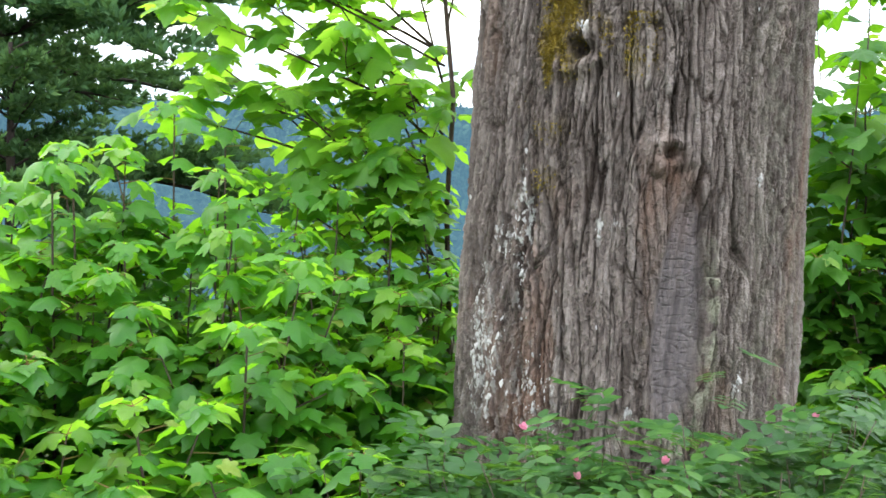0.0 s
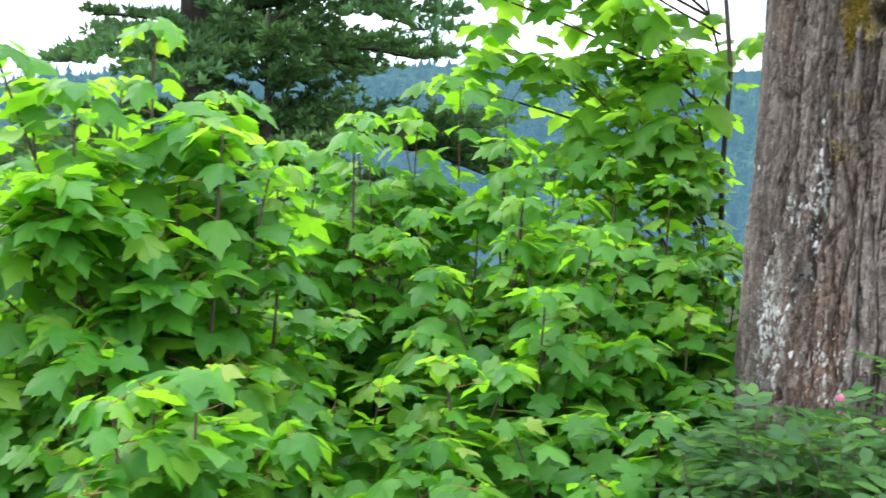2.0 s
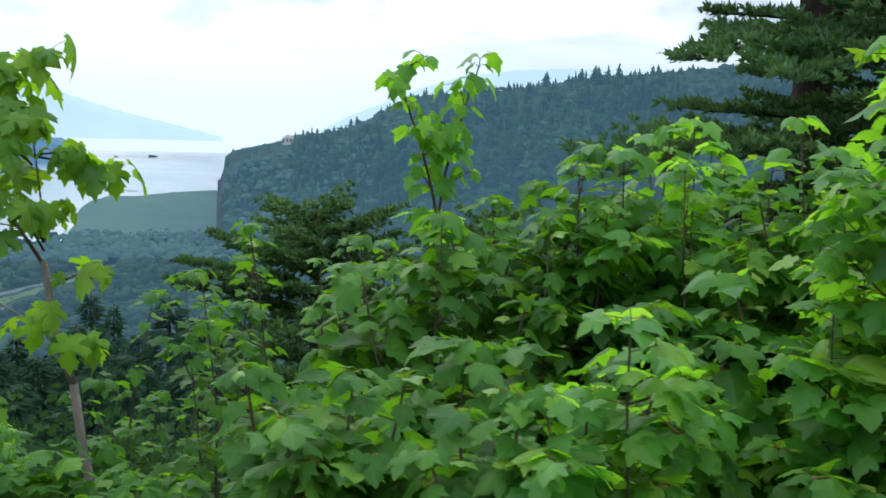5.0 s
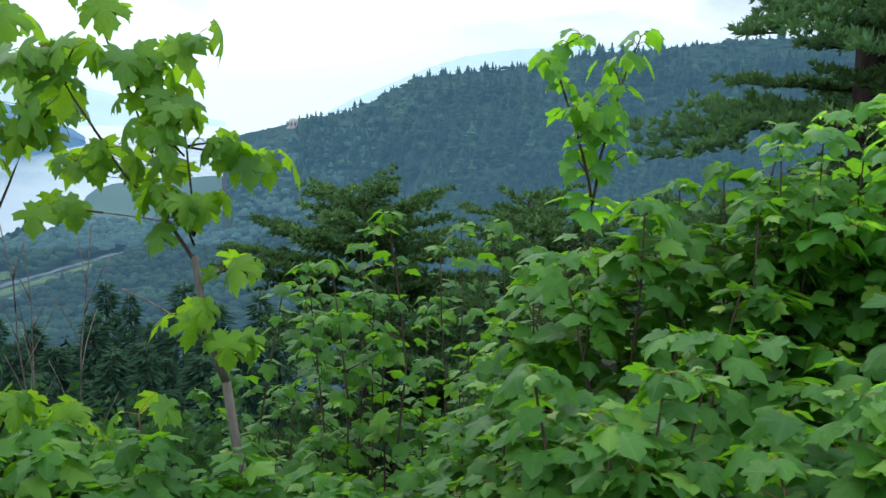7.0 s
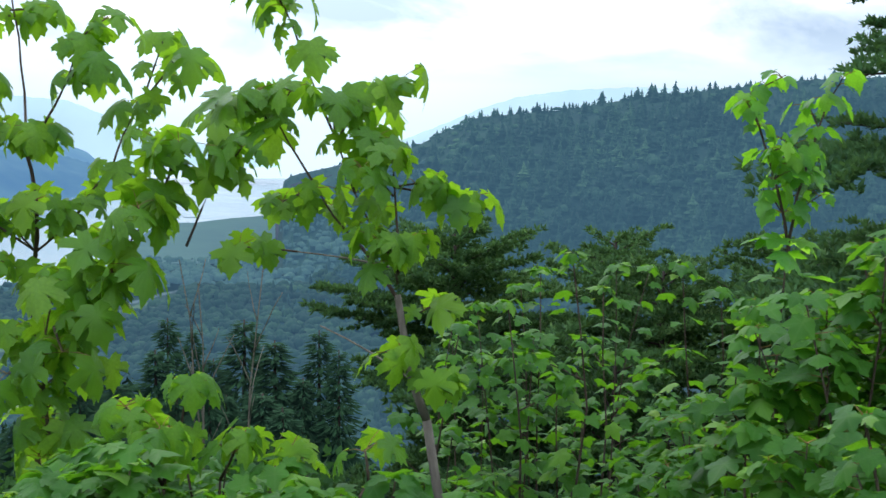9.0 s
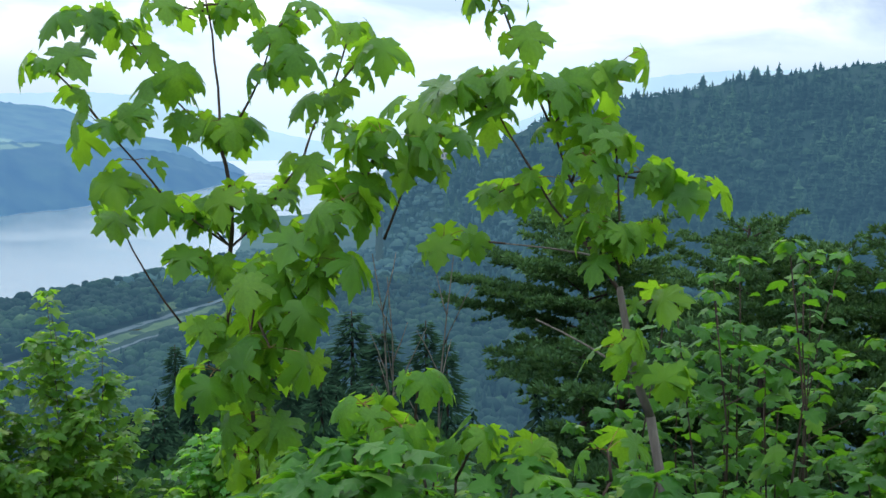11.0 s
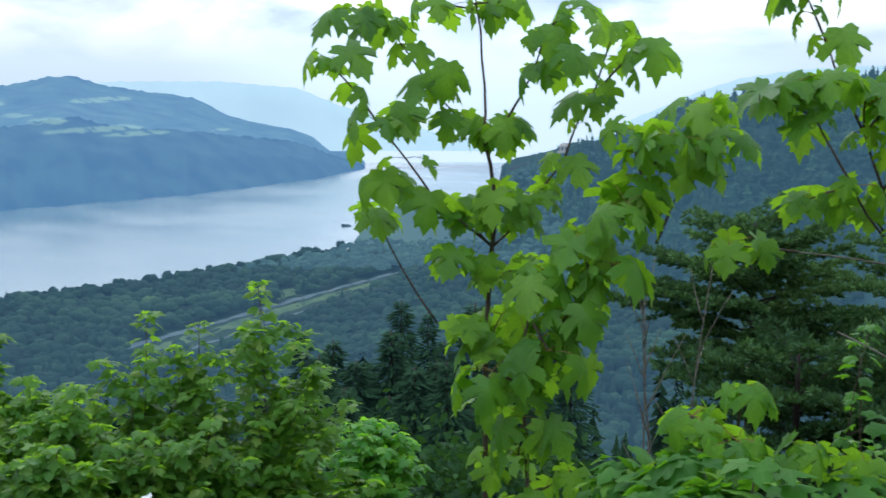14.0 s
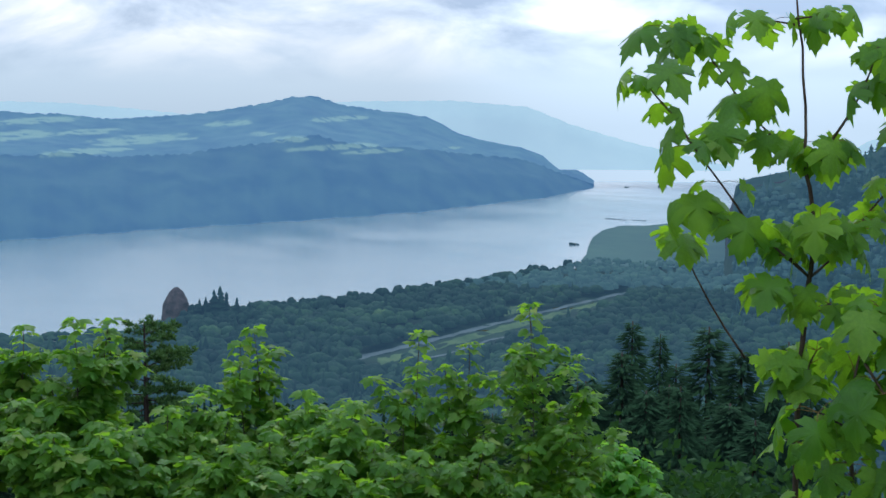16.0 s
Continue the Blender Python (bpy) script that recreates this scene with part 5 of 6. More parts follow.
                fs += [tuple(i + n for i in g) for g in q]
                n += len(v)
        if vs:
            part("needles", tone(solid("needles", np.concatenate(vs).tolist(), fs, M_NEEDLE_LIGHT if round_top else M_NEEDLE), np.concatenate(tones)), bough, kind="stuff")
    return root


fir("fir_tree", (-6.3, 14.75), -2.5, 14.0, 0.42, 4.2, "tall dark fir with tiered flat boughs above the hedge", 11, boughs=132, spray=0.155, flat=0.02, twig_gap=0.062, windward=0.3, shade=0.44)
fir("small_fir", (-4.6, 12.6), -2.6, 2.6, 0.18, 2.1, "bushy young fir standing before the tall fir", 20, boughs=64, spray=0.13, round_top=True, shade=0.42, group="firs below the hedge")
fir("small_fir", (-14.5, 14.1), -3.0, -0.45, 0.17, 2.3, "small round-topped fir on the slope below", 12, boughs=44, spray=0.12, round_top=True, group="firs below the hedge")
fir("small_fir", (-13.4, 17.6), -4.0, -0.7, 0.18, 2.3, "small round-topped fir on the slope below", 13, boughs=40, spray=0.12, round_top=True, group="firs below the hedge")
fir("small_fir", (-9.6, 16.6), -4.0, -0.4, 0.18, 2.4, "small round-topped fir on the slope below", 14, boughs=40, spray=0.12, round_top=True, group="firs below the hedge")
# needle tone of the two low firs is lowered: shade put into the colour
fir("small_fir", (-12.4, 12.2), -5.6, -1.9, 0.16, 2.6, "low dark fir on the slope below", 15, boughs=40, spray=0.14, round_top=True, shade=0.32, group="firs below the hedge")
fir("small_fir", (-11.3, 15.6), -4.2, -0.95, 0.17, 2.3, "small round-topped fir on the slope below", 17, boughs=40, spray=0.12, round_top=True, group="firs below the hedge")
fir("small_fir", (-7.9, 18.2), -4.2, -0.4, 0.18, 2.4, "small round-topped fir on the slope below", 18, boughs=40, spray=0.12, round_top=True, group="firs below the hedge")
fir("small_fir", (-10.4, 12.6), -5.4, -1.8, 0.16, 2.3, "low dark fir on the slope below", 19, boughs=40, spray=0.14, round_top=True, shade=0.32, group="firs below the hedge")
fir("flat_fir", (-61.8, 12.4), -13.6, -8.45, 0.30, 3.0, "lone fir with flat tiers standing on the slope", 16, boughs=36, spray=0.3, flat=0.0, round_top=True, twig_gap=0.13, bare=0.25)


def slope_conifer():
    """A slender conifer of the slope, about 22 m high."""
    rng = random.Random(77)
    root = thing("conifer", (0, 0, 0), "slender dark conifer on the slope below", "tree", "conifers on the slope")
    part("trunk", solid("trunk", *tube([(0, 0, 0), (0, 0, 11), (0, 0, 22)], [0.3, 0.18, 0.03], 7), M_FIRBARK, True), root)
    vs, fs = [], []
    for k in range(2600):
        z = 0.8 + 21.0 * (k / 2599) ** 0.92
        a = rng.uniform(0, 2 * math.pi)
        c, s = math.cos(a), math.sin(a)
        l2 = (3.5 * (1 - (z - 0.8) / 21.8) ** 0.8 + 0.2) * (0.72 + 0.28 * math.sin(z * 5.2)) * rng.uniform(0.5, 1.15)
        l1 = l2 * rng.uniform(0.3, 0.7)
        w, dz = 0.07 + 0.02 * l2, rng.uniform(-0.2, 0.2)
        b = len(vs)
        vs += [(c * l1, s * l1, z - 0.12 * l1 + dz), (c * l2 - s * w, s * l2 + c * w, z - 0.34 * l2 + dz), (c * (l2 + 0.3), s * (l2 + 0.3), z - 0.42 * l2 + dz), (c * l2 + s * w, s * l2 - c * w, z - 0.38 * l2 + dz)]
        fs.append((b, b + 1, b + 2, b + 3))
    part("crown", solid("crown", vs, fs, M_CONIFER), root)
    return root


conifer = slope_conifer()
first = True
rngs = random.Random(21)
for b, r, el in ((51.4, 88, 10.0), (53.2, 92, 10.4), (55.0, 90, 10.1), (56.8, 95, 11.0), (58.3, 84, 10.9), (54.1, 74, 12.6), (57.4, 72, 13.2), (52.2, 76, 12.4), (49.8, 90, 10.2), (48.0, 86, 10.4), (59.6, 92, 12.0), (50.6, 72, 12.8), (46.0, 90, 10.6), (66.4, 96, 12.1), (44.2, 88, 10.9), (55.9, 66, 14.0), (58.9, 70, 13.8), (47.0, 72, 12.6), (48.9, 104, 9.9), (50.4, 110, 9.7), (52.6, 104, 10.0), (54.4, 108, 9.8), (56.0, 106, 10.2), (57.6, 104, 10.6), (51.0, 82, 11.4), (53.4, 80, 11.8), (55.6, 79, 12.0), (49.3, 76, 12.2), (45.2, 100, 9.9), (47.4, 98, 10.0)):
    x, y = place(b, r)
    z = float(land_z(x, y)) - 0.4
    h = 1.4 - r * math.tan(radians(el)) - z
    if first:
        conifer.location, conifer.scale, first = (x, y, z), (h / 22, h / 22, h / 22), False
    else:
        c2 = copy_thing(conifer, pose(x, y, z, 0, 0, rngs.uniform(0, 360)))
        tall = rngs.uniform(0.8, 1.04)
        c2.scale = (h / 22 * rngs.uniform(1.0, 1.9),) * 2 + (h / 22 * tall,)


# ---- the hedge of young maples ----
def gz(x, y):
    return float(land_z(x, y)) - 0.05


def bush(x, y, top, shoots, spread, size, seed, label, name="maple_shrub", nodes=15, single=40, kind="vine", side=0.55, group="maple hedge", low=0.25, mat=None, tip="young", uneven=0.26):
    z = gz(x, y)
    p = Plant((x, y, z), seed)
    p.far = group in ("slope thicket", "undergrowth")
    r = p.rng
    for k in range(shoots):
        a = 2.39996 * k + r.uniform(-0.5, 0.5)
        d = spread * math.sqrt((k + 0.3) / shoots)
        tz = top - (0 if k == 0 else r.uniform(0.02, uneven) * (top - z))
        base = (x + r.uniform(-0.08, 0.08), y + r.uniform(-0.08, 0.08), z)
        p.shoot(base, (x + d * math.cos(a), y + d * math.sin(a), tz), 0.007 + 0.003 * r.random(), nodes, size, kind, low, side, 0.03, mat, tip, name="stem")
    return p.finish(name, label, "shrub", group, single)


HEDGE = "young maple shrub with broad bright green lobed leaves"
# tops known one by one: place, height of the tip, stems, spread, leaf size
for k, (x, y, top, n, spread, size) in enumerate((
    (-1.12, 4.50, 1.60, 5, 0.45, 0.125), (-1.66, 2.82, 1.68, 6, 0.36, 0.135), (-3.05, 3.72, 1.36, 6, 0.50, 0.125), (-3.40, 3.48, 1.24, 5, 0.40, 0.125),
    (-2.80, 3.90, 1.22, 5, 0.42, 0.12), (-1.55, 3.05, 1.50, 4, 0.30, 0.125), (-1.42, 4.20, 1.44, 4, 0.35, 0.12), (-3.66, 2.86, 0.98, 5, 0.40, 0.125), (-1.22, 2.08, 0.93, 3, 0.22, 0.115),
    (-2.28, 1.76, 0.92, 4, 0.25, 0.108), (-2.88, 1.45, 0.74, 5, 0.28, 0.108), (-2.46, 1.55, 0.74, 4, 0.24, 0.105), (-0.92, 3.08, 0.76, 5, 0.38, 0.13),
    (-3.32, 3.12, 0.98, 5, 0.36, 0.125), (-3.12, 3.68, 1.33, 4, 0.34, 0.12), (-2.56, 3.72, 1.18, 5, 0.38, 0.12), (-2.26, 3.60, 1.44, 4, 0.34, 0.12),
    (-0.55, 3.70, 1.10, 5, 0.45, 0.125), (-0.75, 2.60, 0.55, 5, 0.36, 0.13), (-0.30, 3.10, 0.62, 5, 0.36, 0.125), (-0.25, 4.20, 0.95, 5, 0.42, 0.12),
    (-1.75, 3.60, 1.12, 6, 0.46, 0.125), (-1.60, 2.30, 0.62, 5, 0.36, 0.13), (-2.10, 2.90, 0.92, 6, 0.42, 0.125), (-2.60, 2.50, 0.80, 6, 0.42, 0.13),
    (-3.10, 2.20, 0.66, 6, 0.42, 0.13), (-0.80, 5.10, 1.35, 5, 0.50, 0.12), (-1.90, 4.80, 1.20, 6, 0.55, 0.12), (-3.70, 4.20, 0.95, 6, 0.50, 0.12),
    (-0.15, 4.75, 1.22, 5, 0.35, 0.12), (-0.48, 4.55, 1.30, 5, 0.35, 0.12), (-0.02, 4.35, 0.85, 4, 0.3, 0.12), (-0.80, 4.10, 1.28, 5, 0.4, 0.12), (-1.75, 4.15, 1.34, 5, 0.45, 0.12), (-2.25, 4.40, 1.25, 5, 0.5, 0.12),
)):
    # lower shrubs get the leaves whose colour has shade painted in
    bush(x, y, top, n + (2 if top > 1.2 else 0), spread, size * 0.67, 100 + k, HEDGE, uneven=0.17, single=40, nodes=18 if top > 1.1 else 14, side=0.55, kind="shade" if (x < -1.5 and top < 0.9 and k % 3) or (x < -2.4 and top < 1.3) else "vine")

# lower growth on the slope, farther along
for k, (x, y, top, n, spread, size) in enumerate((
    (-4.55, 1.95, 0.02, 5, 0.40, 0.15), (-4.15, 2.90, 0.80, 5, 0.40, 0.14), (-3.75, 2.30, 0.45, 5, 0.40, 0.15), (-5.05, 2.70, -0.2, 5, 0.42, 0.14),
    (-4.50, 3.50, 0.72, 5, 0.45, 0.13), (-5.30, 3.60, -0.4, 5, 0.50, 0.14), (-6.00, 3.10, -0.3, 5, 0.46, 0.15), (-6.3, 1.7, -0.1, 3, 0.25, 0.15),
    (-6.60, 2.30, -0.1, 4, 0.35, 0.15), (-5.40, 4.60, -0.2, 5, 0.55, 0.13), (-4.00, 4.90, 0.80, 5, 0.5, 0.12),
    (-6.70, 4.20, -0.8, 5, 0.6, 0.14), (-7.60, 3.40, -0.7, 5, 0.6, 0.15), (-6.60, 5.60, -1.1, 5, 0.7, 0.14), (-5.2, 6.2, 0.1, 5, 0.7, 0.13),
)):
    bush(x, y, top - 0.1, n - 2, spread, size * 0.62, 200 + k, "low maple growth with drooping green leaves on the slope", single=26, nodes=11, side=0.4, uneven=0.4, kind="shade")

# undergrowth between them
rngu = random.Random(9)
for k in range(20):
    b, r = rngu.uniform(22, 60), rngu.uniform(3.6, 8.5)
    x, y = place(b, r)
    if -0.53 * x + 0.85 * y < 2.6 or (math.degrees(math.atan2(-3.7 - x, y + 2.3)) > 41 and r < 8):
        continue
    top = gz(x, y) + rngu.uniform(0.9, 1.4)
    top = min(top, 1.4 - r * math.tan(radians(14.5 if b < 42 else 16.5)))
    bush(x, y, top, 4, 0.45, 0.095, 700 + k, "shaded green undergrowth on the slope below the brink", name="undergrowth_shrub", nodes=13, single=12, side=0.5, kind="shade", group="undergrowth")

# slim leafy sprays standing before the dark firs
rngv = random.Random(31)
for k in range(11):
    a, r = radians(30.5 + 1.25 * k + rngv.uniform(-0.5, 0.5)), rngv.uniform(5.6, 8.4)
    x, y = -1.95 - r * math.sin(a), -1.0 + r * math.cos(a)
    top = 1.38 - r * math.tan(radians(rngv.uniform(6.2, 10.5)))
    bush(x, y, top, 2, 0.34, 0.080, 760 + k, "slim maple with small sprays of leaves before dark firs", nodes=9, single=14, side=0.4, kind="shade", group="undergrowth", low=0.5, uneven=0.35)

# a thicket of leafy tops farther down
for k, (x, y, top, n, spread) in enumerate((
    (-13.59, -0.81, -0.36, 3, 0.25), (-13.13, -0.49, -0.27, 3, 0.2), (-13.28, -0.21, -0.32, 3, 0.2), (-12.58, 0.13, -0.66, 4, 0.3), (-12.9, 0.45, -0.69, 4, 0.3), (-13.51, 1.16, -0.53, 3, 0.22),
    (-12.61, 1.28, -0.67, 4, 0.3), (-11.92, 1.38, -0.64, 4, 0.28), (-12.57, 2.33, -0.52, 3, 0.25), (-12.35, 2.72, -0.62, 3, 0.25), (-12.1, 3.14, -0.27, 2, 0.16), (-12.04, 3.58, -0.75, 3, 0.3),
    (-12.1, -0.42, -0.68, 5, 0.4), (-11.69, 0.29, -0.78, 5, 0.4), (-11.22, 0.98, -0.88, 5, 0.4), (-11.44, 2.3, -0.95, 5, 0.4), (-11.98, -0.84, -0.6, 5, 0.4), (-12.66, -1.34, -0.3, 4, 0.4),
    (-12.9, 1.9, -0.9, 5, 0.5), (-12.2, 0.8, -0.85, 5, 0.45), (-11.0, -0.5, -1.05, 5, 0.5), (-11.6, 1.8, -1.0, 5, 0.4), (-12.3, -2.2, -0.35, 5, 0.5), (-11.8, 2.9, -1.15, 5, 0.45), (-10.6, 0.3, -1.3, 5, 0.45),
)):
    bush(x, y, top + (0.16 if n < 4 else -0.1), n, spread, 0.088, 300 + k, "leafy young maple top rising from the slope thicket", nodes=22, single=16, side=0.62, group="slope thicket", low=0.35, kind="slope")

# ---- tall sapling with twin tops ----
p = Plant((-4.38, 3.86, gz(-4.38, 3.86)), 41)
p.shoot((-4.38, 3.86, gz(-4.38, 3.86)), (-4.36, 3.87, 0.86), 0.012, 12, 0.12, side=0.5, tip=None, name="stem")
for tip, r0 in (((-4.53, 3.73, 1.53), 0.008), ((-4.23, 3.96, 1.52), 0.008)):
    fork = bend((-4.36, 3.87, 0.84), tip, 6, 0.0, p.rng)
    p.limb(fork, r0, 0.004, 6, "stem")
    for q, n in ((0.22, 4), (0.45, 4), (0.62, 5), (0.8, 4), (1.0, 5)):
        at = along(fork, q)
        p.umbrella(at, n, 0.098, "vine")
        side = at + Vector((p.rng.uniform(-0.16, 0.16), p.rng.uniform(-0.12, 0.12), p.rng.uniform(0.02, 0.12)))
        p.spray(at, side, 0.004, 3, 0.09, "vine")
p.finish("maple_sapling", "slim maple sapling with a forked twin top", "sapling", single=80)

# ---- the maple beside the great trunk ----
z = gz(0.04, 5.2)
p = Plant((0.04, 5.2, z), 42)
p.limb(bend((0.04, 5.2, z), (-0.02, 5.05, 2.6), 8, 0, p.rng), 0.015, 0.009, 7, "stem")
p.limb(bend((0.10, 5.25, z), (0.16, 5.35, 2.6), 8, 0, p.rng), 0.012, 0.008, 7, "stem")
for a, b2, n in (((0.0, 5.1, 0.55), (-0.55, 4.9, 1.45), 7), ((0.0, 5.1, 0.95), (-1.0, 4.95, 1.85), 9), ((0.0, 5.1, 1.2), (-0.5, 4.95, 2.15), 8), ((-0.02, 5.05, 1.5), (-0.85, 5.0, 2.15), 9),
                 ((0.0, 5.1, 1.3), (-1.0, 4.9, 1.72), 9), ((0.0, 5.1, 1.75), (-0.25, 4.95, 2.5), 7), ((-0.02, 5.05, 1.9), (-0.8, 4.9, 2.45), 8), ((0.0, 5.1, 0.8), (-0.35, 4.8, 1.5), 7),
                 ((0.0, 5.1, 0.4), (-0.5, 4.95, 0.95), 6), ((0.1, 5.2, 0.3), (-0.12, 4.9, 0.9), 5), ((0, 5.1, 1.1), (-0.15, 4.85, 1.75), 6), ((0.0, 5.1, 2.0), (0.1, 4.9, 2.6), 5),
                 ((-0.4, 5.0, 1.4), (-1.25, 5.0, 1.6), 7), ((0.0, 5.1, 1.6), (-1.15, 4.85, 2.05), 9), ((-0.02, 5.1, 1.0), (-0.65, 4.85, 1.7), 8), ((0.0, 5.1, 1.9), (-1.2, 4.9, 2.35), 9), ((0.0, 5.1, 0.7), (-0.85, 5.0, 1.35), 8), ((0.05, 5.2, 0.2), (-0.3, 4.9, 0.7), 6)):
    p.shoot(a, b2, 0.007, n, 0.105, start=0.2, side=0.3, tip=None, sag=0.04, kind="thin" if b2[2] > 1.4 else "vine")
for k in range(4):
    z2 = 1.3 + 0.3 * k
    p.shoot((0.0, 5.1, z2 - 0.35), (-0.3 - 0.8 * ((k * 0.618) % 1), 4.8 + 0.3 * ((k * 0.37) % 1), z2 + 0.1), 0.006, 8, 0.108, start=0.25, side=0.3, tip=None, sag=0.03, kind="thin")
p.finish("maple_tree", "young maple tree with spreading sunlit branches beside the trunk", "tree", single=120)

# ---- growth behind the trunk ----
for k, (x, y, top, n, spread, size) in enumerate(((1.95, 5.7, 2.3, 6, 0.5, 0.12), (2.3, 5.4, 1.5, 6, 0.5, 0.11), (1.75, 5.9, 1.3, 6, 0.5, 0.11), (2.5, 6.2, 2.5, 6, 0.6, 0.12), (1.6, 4.9, 0.5, 6, 0.35, 0.10), (2.0, 4.7, 0.7, 6, 0.4, 0.10), (2.9, 5.6, 1.9, 6, 0.6, 0.12))):
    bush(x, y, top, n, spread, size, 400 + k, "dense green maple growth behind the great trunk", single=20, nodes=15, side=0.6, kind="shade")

# ---- two bigleaf maple saplings at the brink ----
zb = gz(-7.94, 2.16)
p = Plant((-7.94, 2.16, zb), 51)
p.limb(bend((-7.94, 2.16, zb), (-7.93, 2.15, 0.63), 6, 0, p.rng), 0.018, 0.013, 8, "stem")
p.limb(bend((-7.93, 2.15, 0.63), (-7.96, 2.12, 1.24), 5, 0, p.rng), 0.013, 0.010, 7, "stem")
p.limb(bend((-7.96, 2.12, 1.24), (-8.03, 2.1, 2.12), 6, 0, p.rng), 0.009, 0.005, 6, "stem")
# its limbs on the valley side, then those towards the path: from, to, leaves at the end
for a, b, n in (
    ((-7.93, 2.15, 0.67), (-8.0, 1.81, 0.93), 2), ((-8.0, 1.81, 0.93), (-8.09, 1.51, 1.33), 3), ((-8.09, 1.51, 1.33), (-8.18, 1.26, 1.65), 4),
    ((-8.0, 1.81, 0.93), (-8.24, 1.64, 1.01), 3), ((-8.09, 1.51, 1.33), (-8.13, 1.71, 1.41), 2), ((-7.93, 2.15, 0.66), (-7.88, 2.37, 0.84), 2),
    ((-7.88, 2.37, 0.84), (-7.78, 2.55, 1.12), 2), ((-7.78, 2.55, 1.12), (-7.71, 2.71, 1.49), 4), ((-7.71, 2.71, 1.49), (-7.45, 2.82, 1.76), 3),
    ((-7.71, 2.71, 1.49), (-7.7, 2.86, 1.86), 2), ((-7.96, 2.12, 1.22), (-7.81, 2.14, 1.35), 2), ((-7.81, 2.14, 1.35), (-7.65, 2.26, 1.8), 3),
    ((-7.73, 2.24, 1.61), (-7.53, 2.31, 1.66), 2)):
    p.spray(a, b, 0.0075, n + 1 if n else 0, 0.160)
for a, b, n in (
    ((-7.65, 2.26, 1.8), (-7.59, 2.4, 1.93), 2), ((-7.96, 2.12, 1.22), (-8.26, 1.97, 1.55), 2), ((-8.26, 1.97, 1.55), (-8.43, 1.82, 1.87), 4),
    ((-8.26, 1.97, 1.55), (-8.15, 2.03, 1.62), 2), ((-8.43, 1.82, 1.87), (-8.51, 1.68, 1.94), 3), ((-7.96, 2.12, 1.21), (-8.11, 2.08, 1.36), 2),
    ((-7.96, 2.12, 1.21), (-7.82, 2.1, 1.29), 3), ((-7.93, 2.15, 0.67), (-8.14, 2.05, 0.87), 3), ((-7.93, 2.15, 0.67), (-7.8, 2.08, 0.96), 4),
    ((-7.88, 2.37, 0.84), (-7.76, 2.36, 0.95), 3), ((-7.93, 2.15, 0.46), (-7.96, 1.95, 0.64), 3), ((-7.93, 2.15, 0.46), (-7.88, 2.37, 0.57), 3),
    ((-7.93, 2.15, 0.06), (-7.93, 1.99, 0.25), 3), ((-7.93, 2.15, 0.12), (-7.97, 2.27, 0.27), 3), ((-8.03, 2.1, 1.94), (-8.2, 1.96, 1.97), 2),
    ((-8.03, 2.1, 1.97), (-7.89, 2.2, 1.97), 3), ((-8.26, 2.05, 0.2), (-8.53, 1.84, 0.78), 0), ((-8.53, 1.84, 0.78), (-8.55, 1.8, 0.84), 3)):
    p.spray(a, b, 0.0065, n + 1 if n else 0, 0.155)
p.umbrella((-7.93, 2.15, 0.5), 5, 0.15)
p.umbrella((-7.93, 2.15, 0.1), 5, 0.16)
p.umbrella((-7.93, 2.15, -0.2), 5, 0.16)
p.umbrella((-7.93, 2.15, -0.5), 5, 0.16)
# the second stem
p.limb(bend((-7.33, 1.78, gz(-7.33, 1.78)), (-7.34, 1.82, 0.05), 5, 0, p.rng), 0.013, 0.010, 7, "stem")
for a, b, n in (
    ((-7.34, 1.82, 0.03), (-7.3, 1.86, 0.53), 2), ((-7.34, 1.82, 0.1), (-7.26, 1.98, 0.32), 1), ((-7.26, 1.98, 0.32), (-7.19, 2.14, 0.58), 3),
    ((-7.19, 2.14, 0.58), (-7.08, 2.25, 0.88), 2), ((-7.08, 2.25, 0.88), (-7.01, 2.32, 1.04), 2), ((-7.01, 2.32, 1.04), (-6.87, 2.31, 1.28), 4),
    ((-7.01, 2.32, 1.04), (-7.12, 2.35, 1.3), 3), ((-7.09, 2.52, 0.73), (-6.97, 2.63, 1.1), 1), ((-6.97, 2.63, 1.1), (-6.9, 2.62, 1.41), 3),
    ((-6.97, 2.63, 1.1), (-6.79, 2.65, 1.26), 3), ((-7.3, 1.86, 0.53), (-7.26, 1.91, 0.61), 3), ((-7.26, 1.98, 0.32), (-7.12, 1.92, 0.45), 3),
    ((-7.3, 1.86, 0.36), (-7.15, 1.81, 0.26), 3), ((-7.19, 2.14, 0.58), (-7.04, 2.15, 0.66), 3), ((-7.19, 2.14, 0.58), (-7.22, 2.11, 0.8), 3),
    ((-7.34, 1.82, 0.05), (-7.36, 1.64, 0.15), 3), ((-7.08, 2.25, 0.88), (-6.94, 2.11, 0.97), 2)):
    p.spray(a, b, 0.008, n + 1, 0.165)
for z2 in (-0.55, -0.3, -0.1, 0.05):
    p.spray((-7.34, 1.80, z2), (-7.28 + 0.1 * math.sin(9 * z2), 1.92 + 0.1 * math.cos(11 * z2), z2 + 0.14), 0.005, 3, 0.155)
    p.umbrella((-7.34, 1.80, z2), 4, 0.16)
p.finish("bigleaf_maple", "slender bigleaf maple sapling with large deeply lobed hanging leaves", "sapling", "bigleaf maples at the brink", single=200)

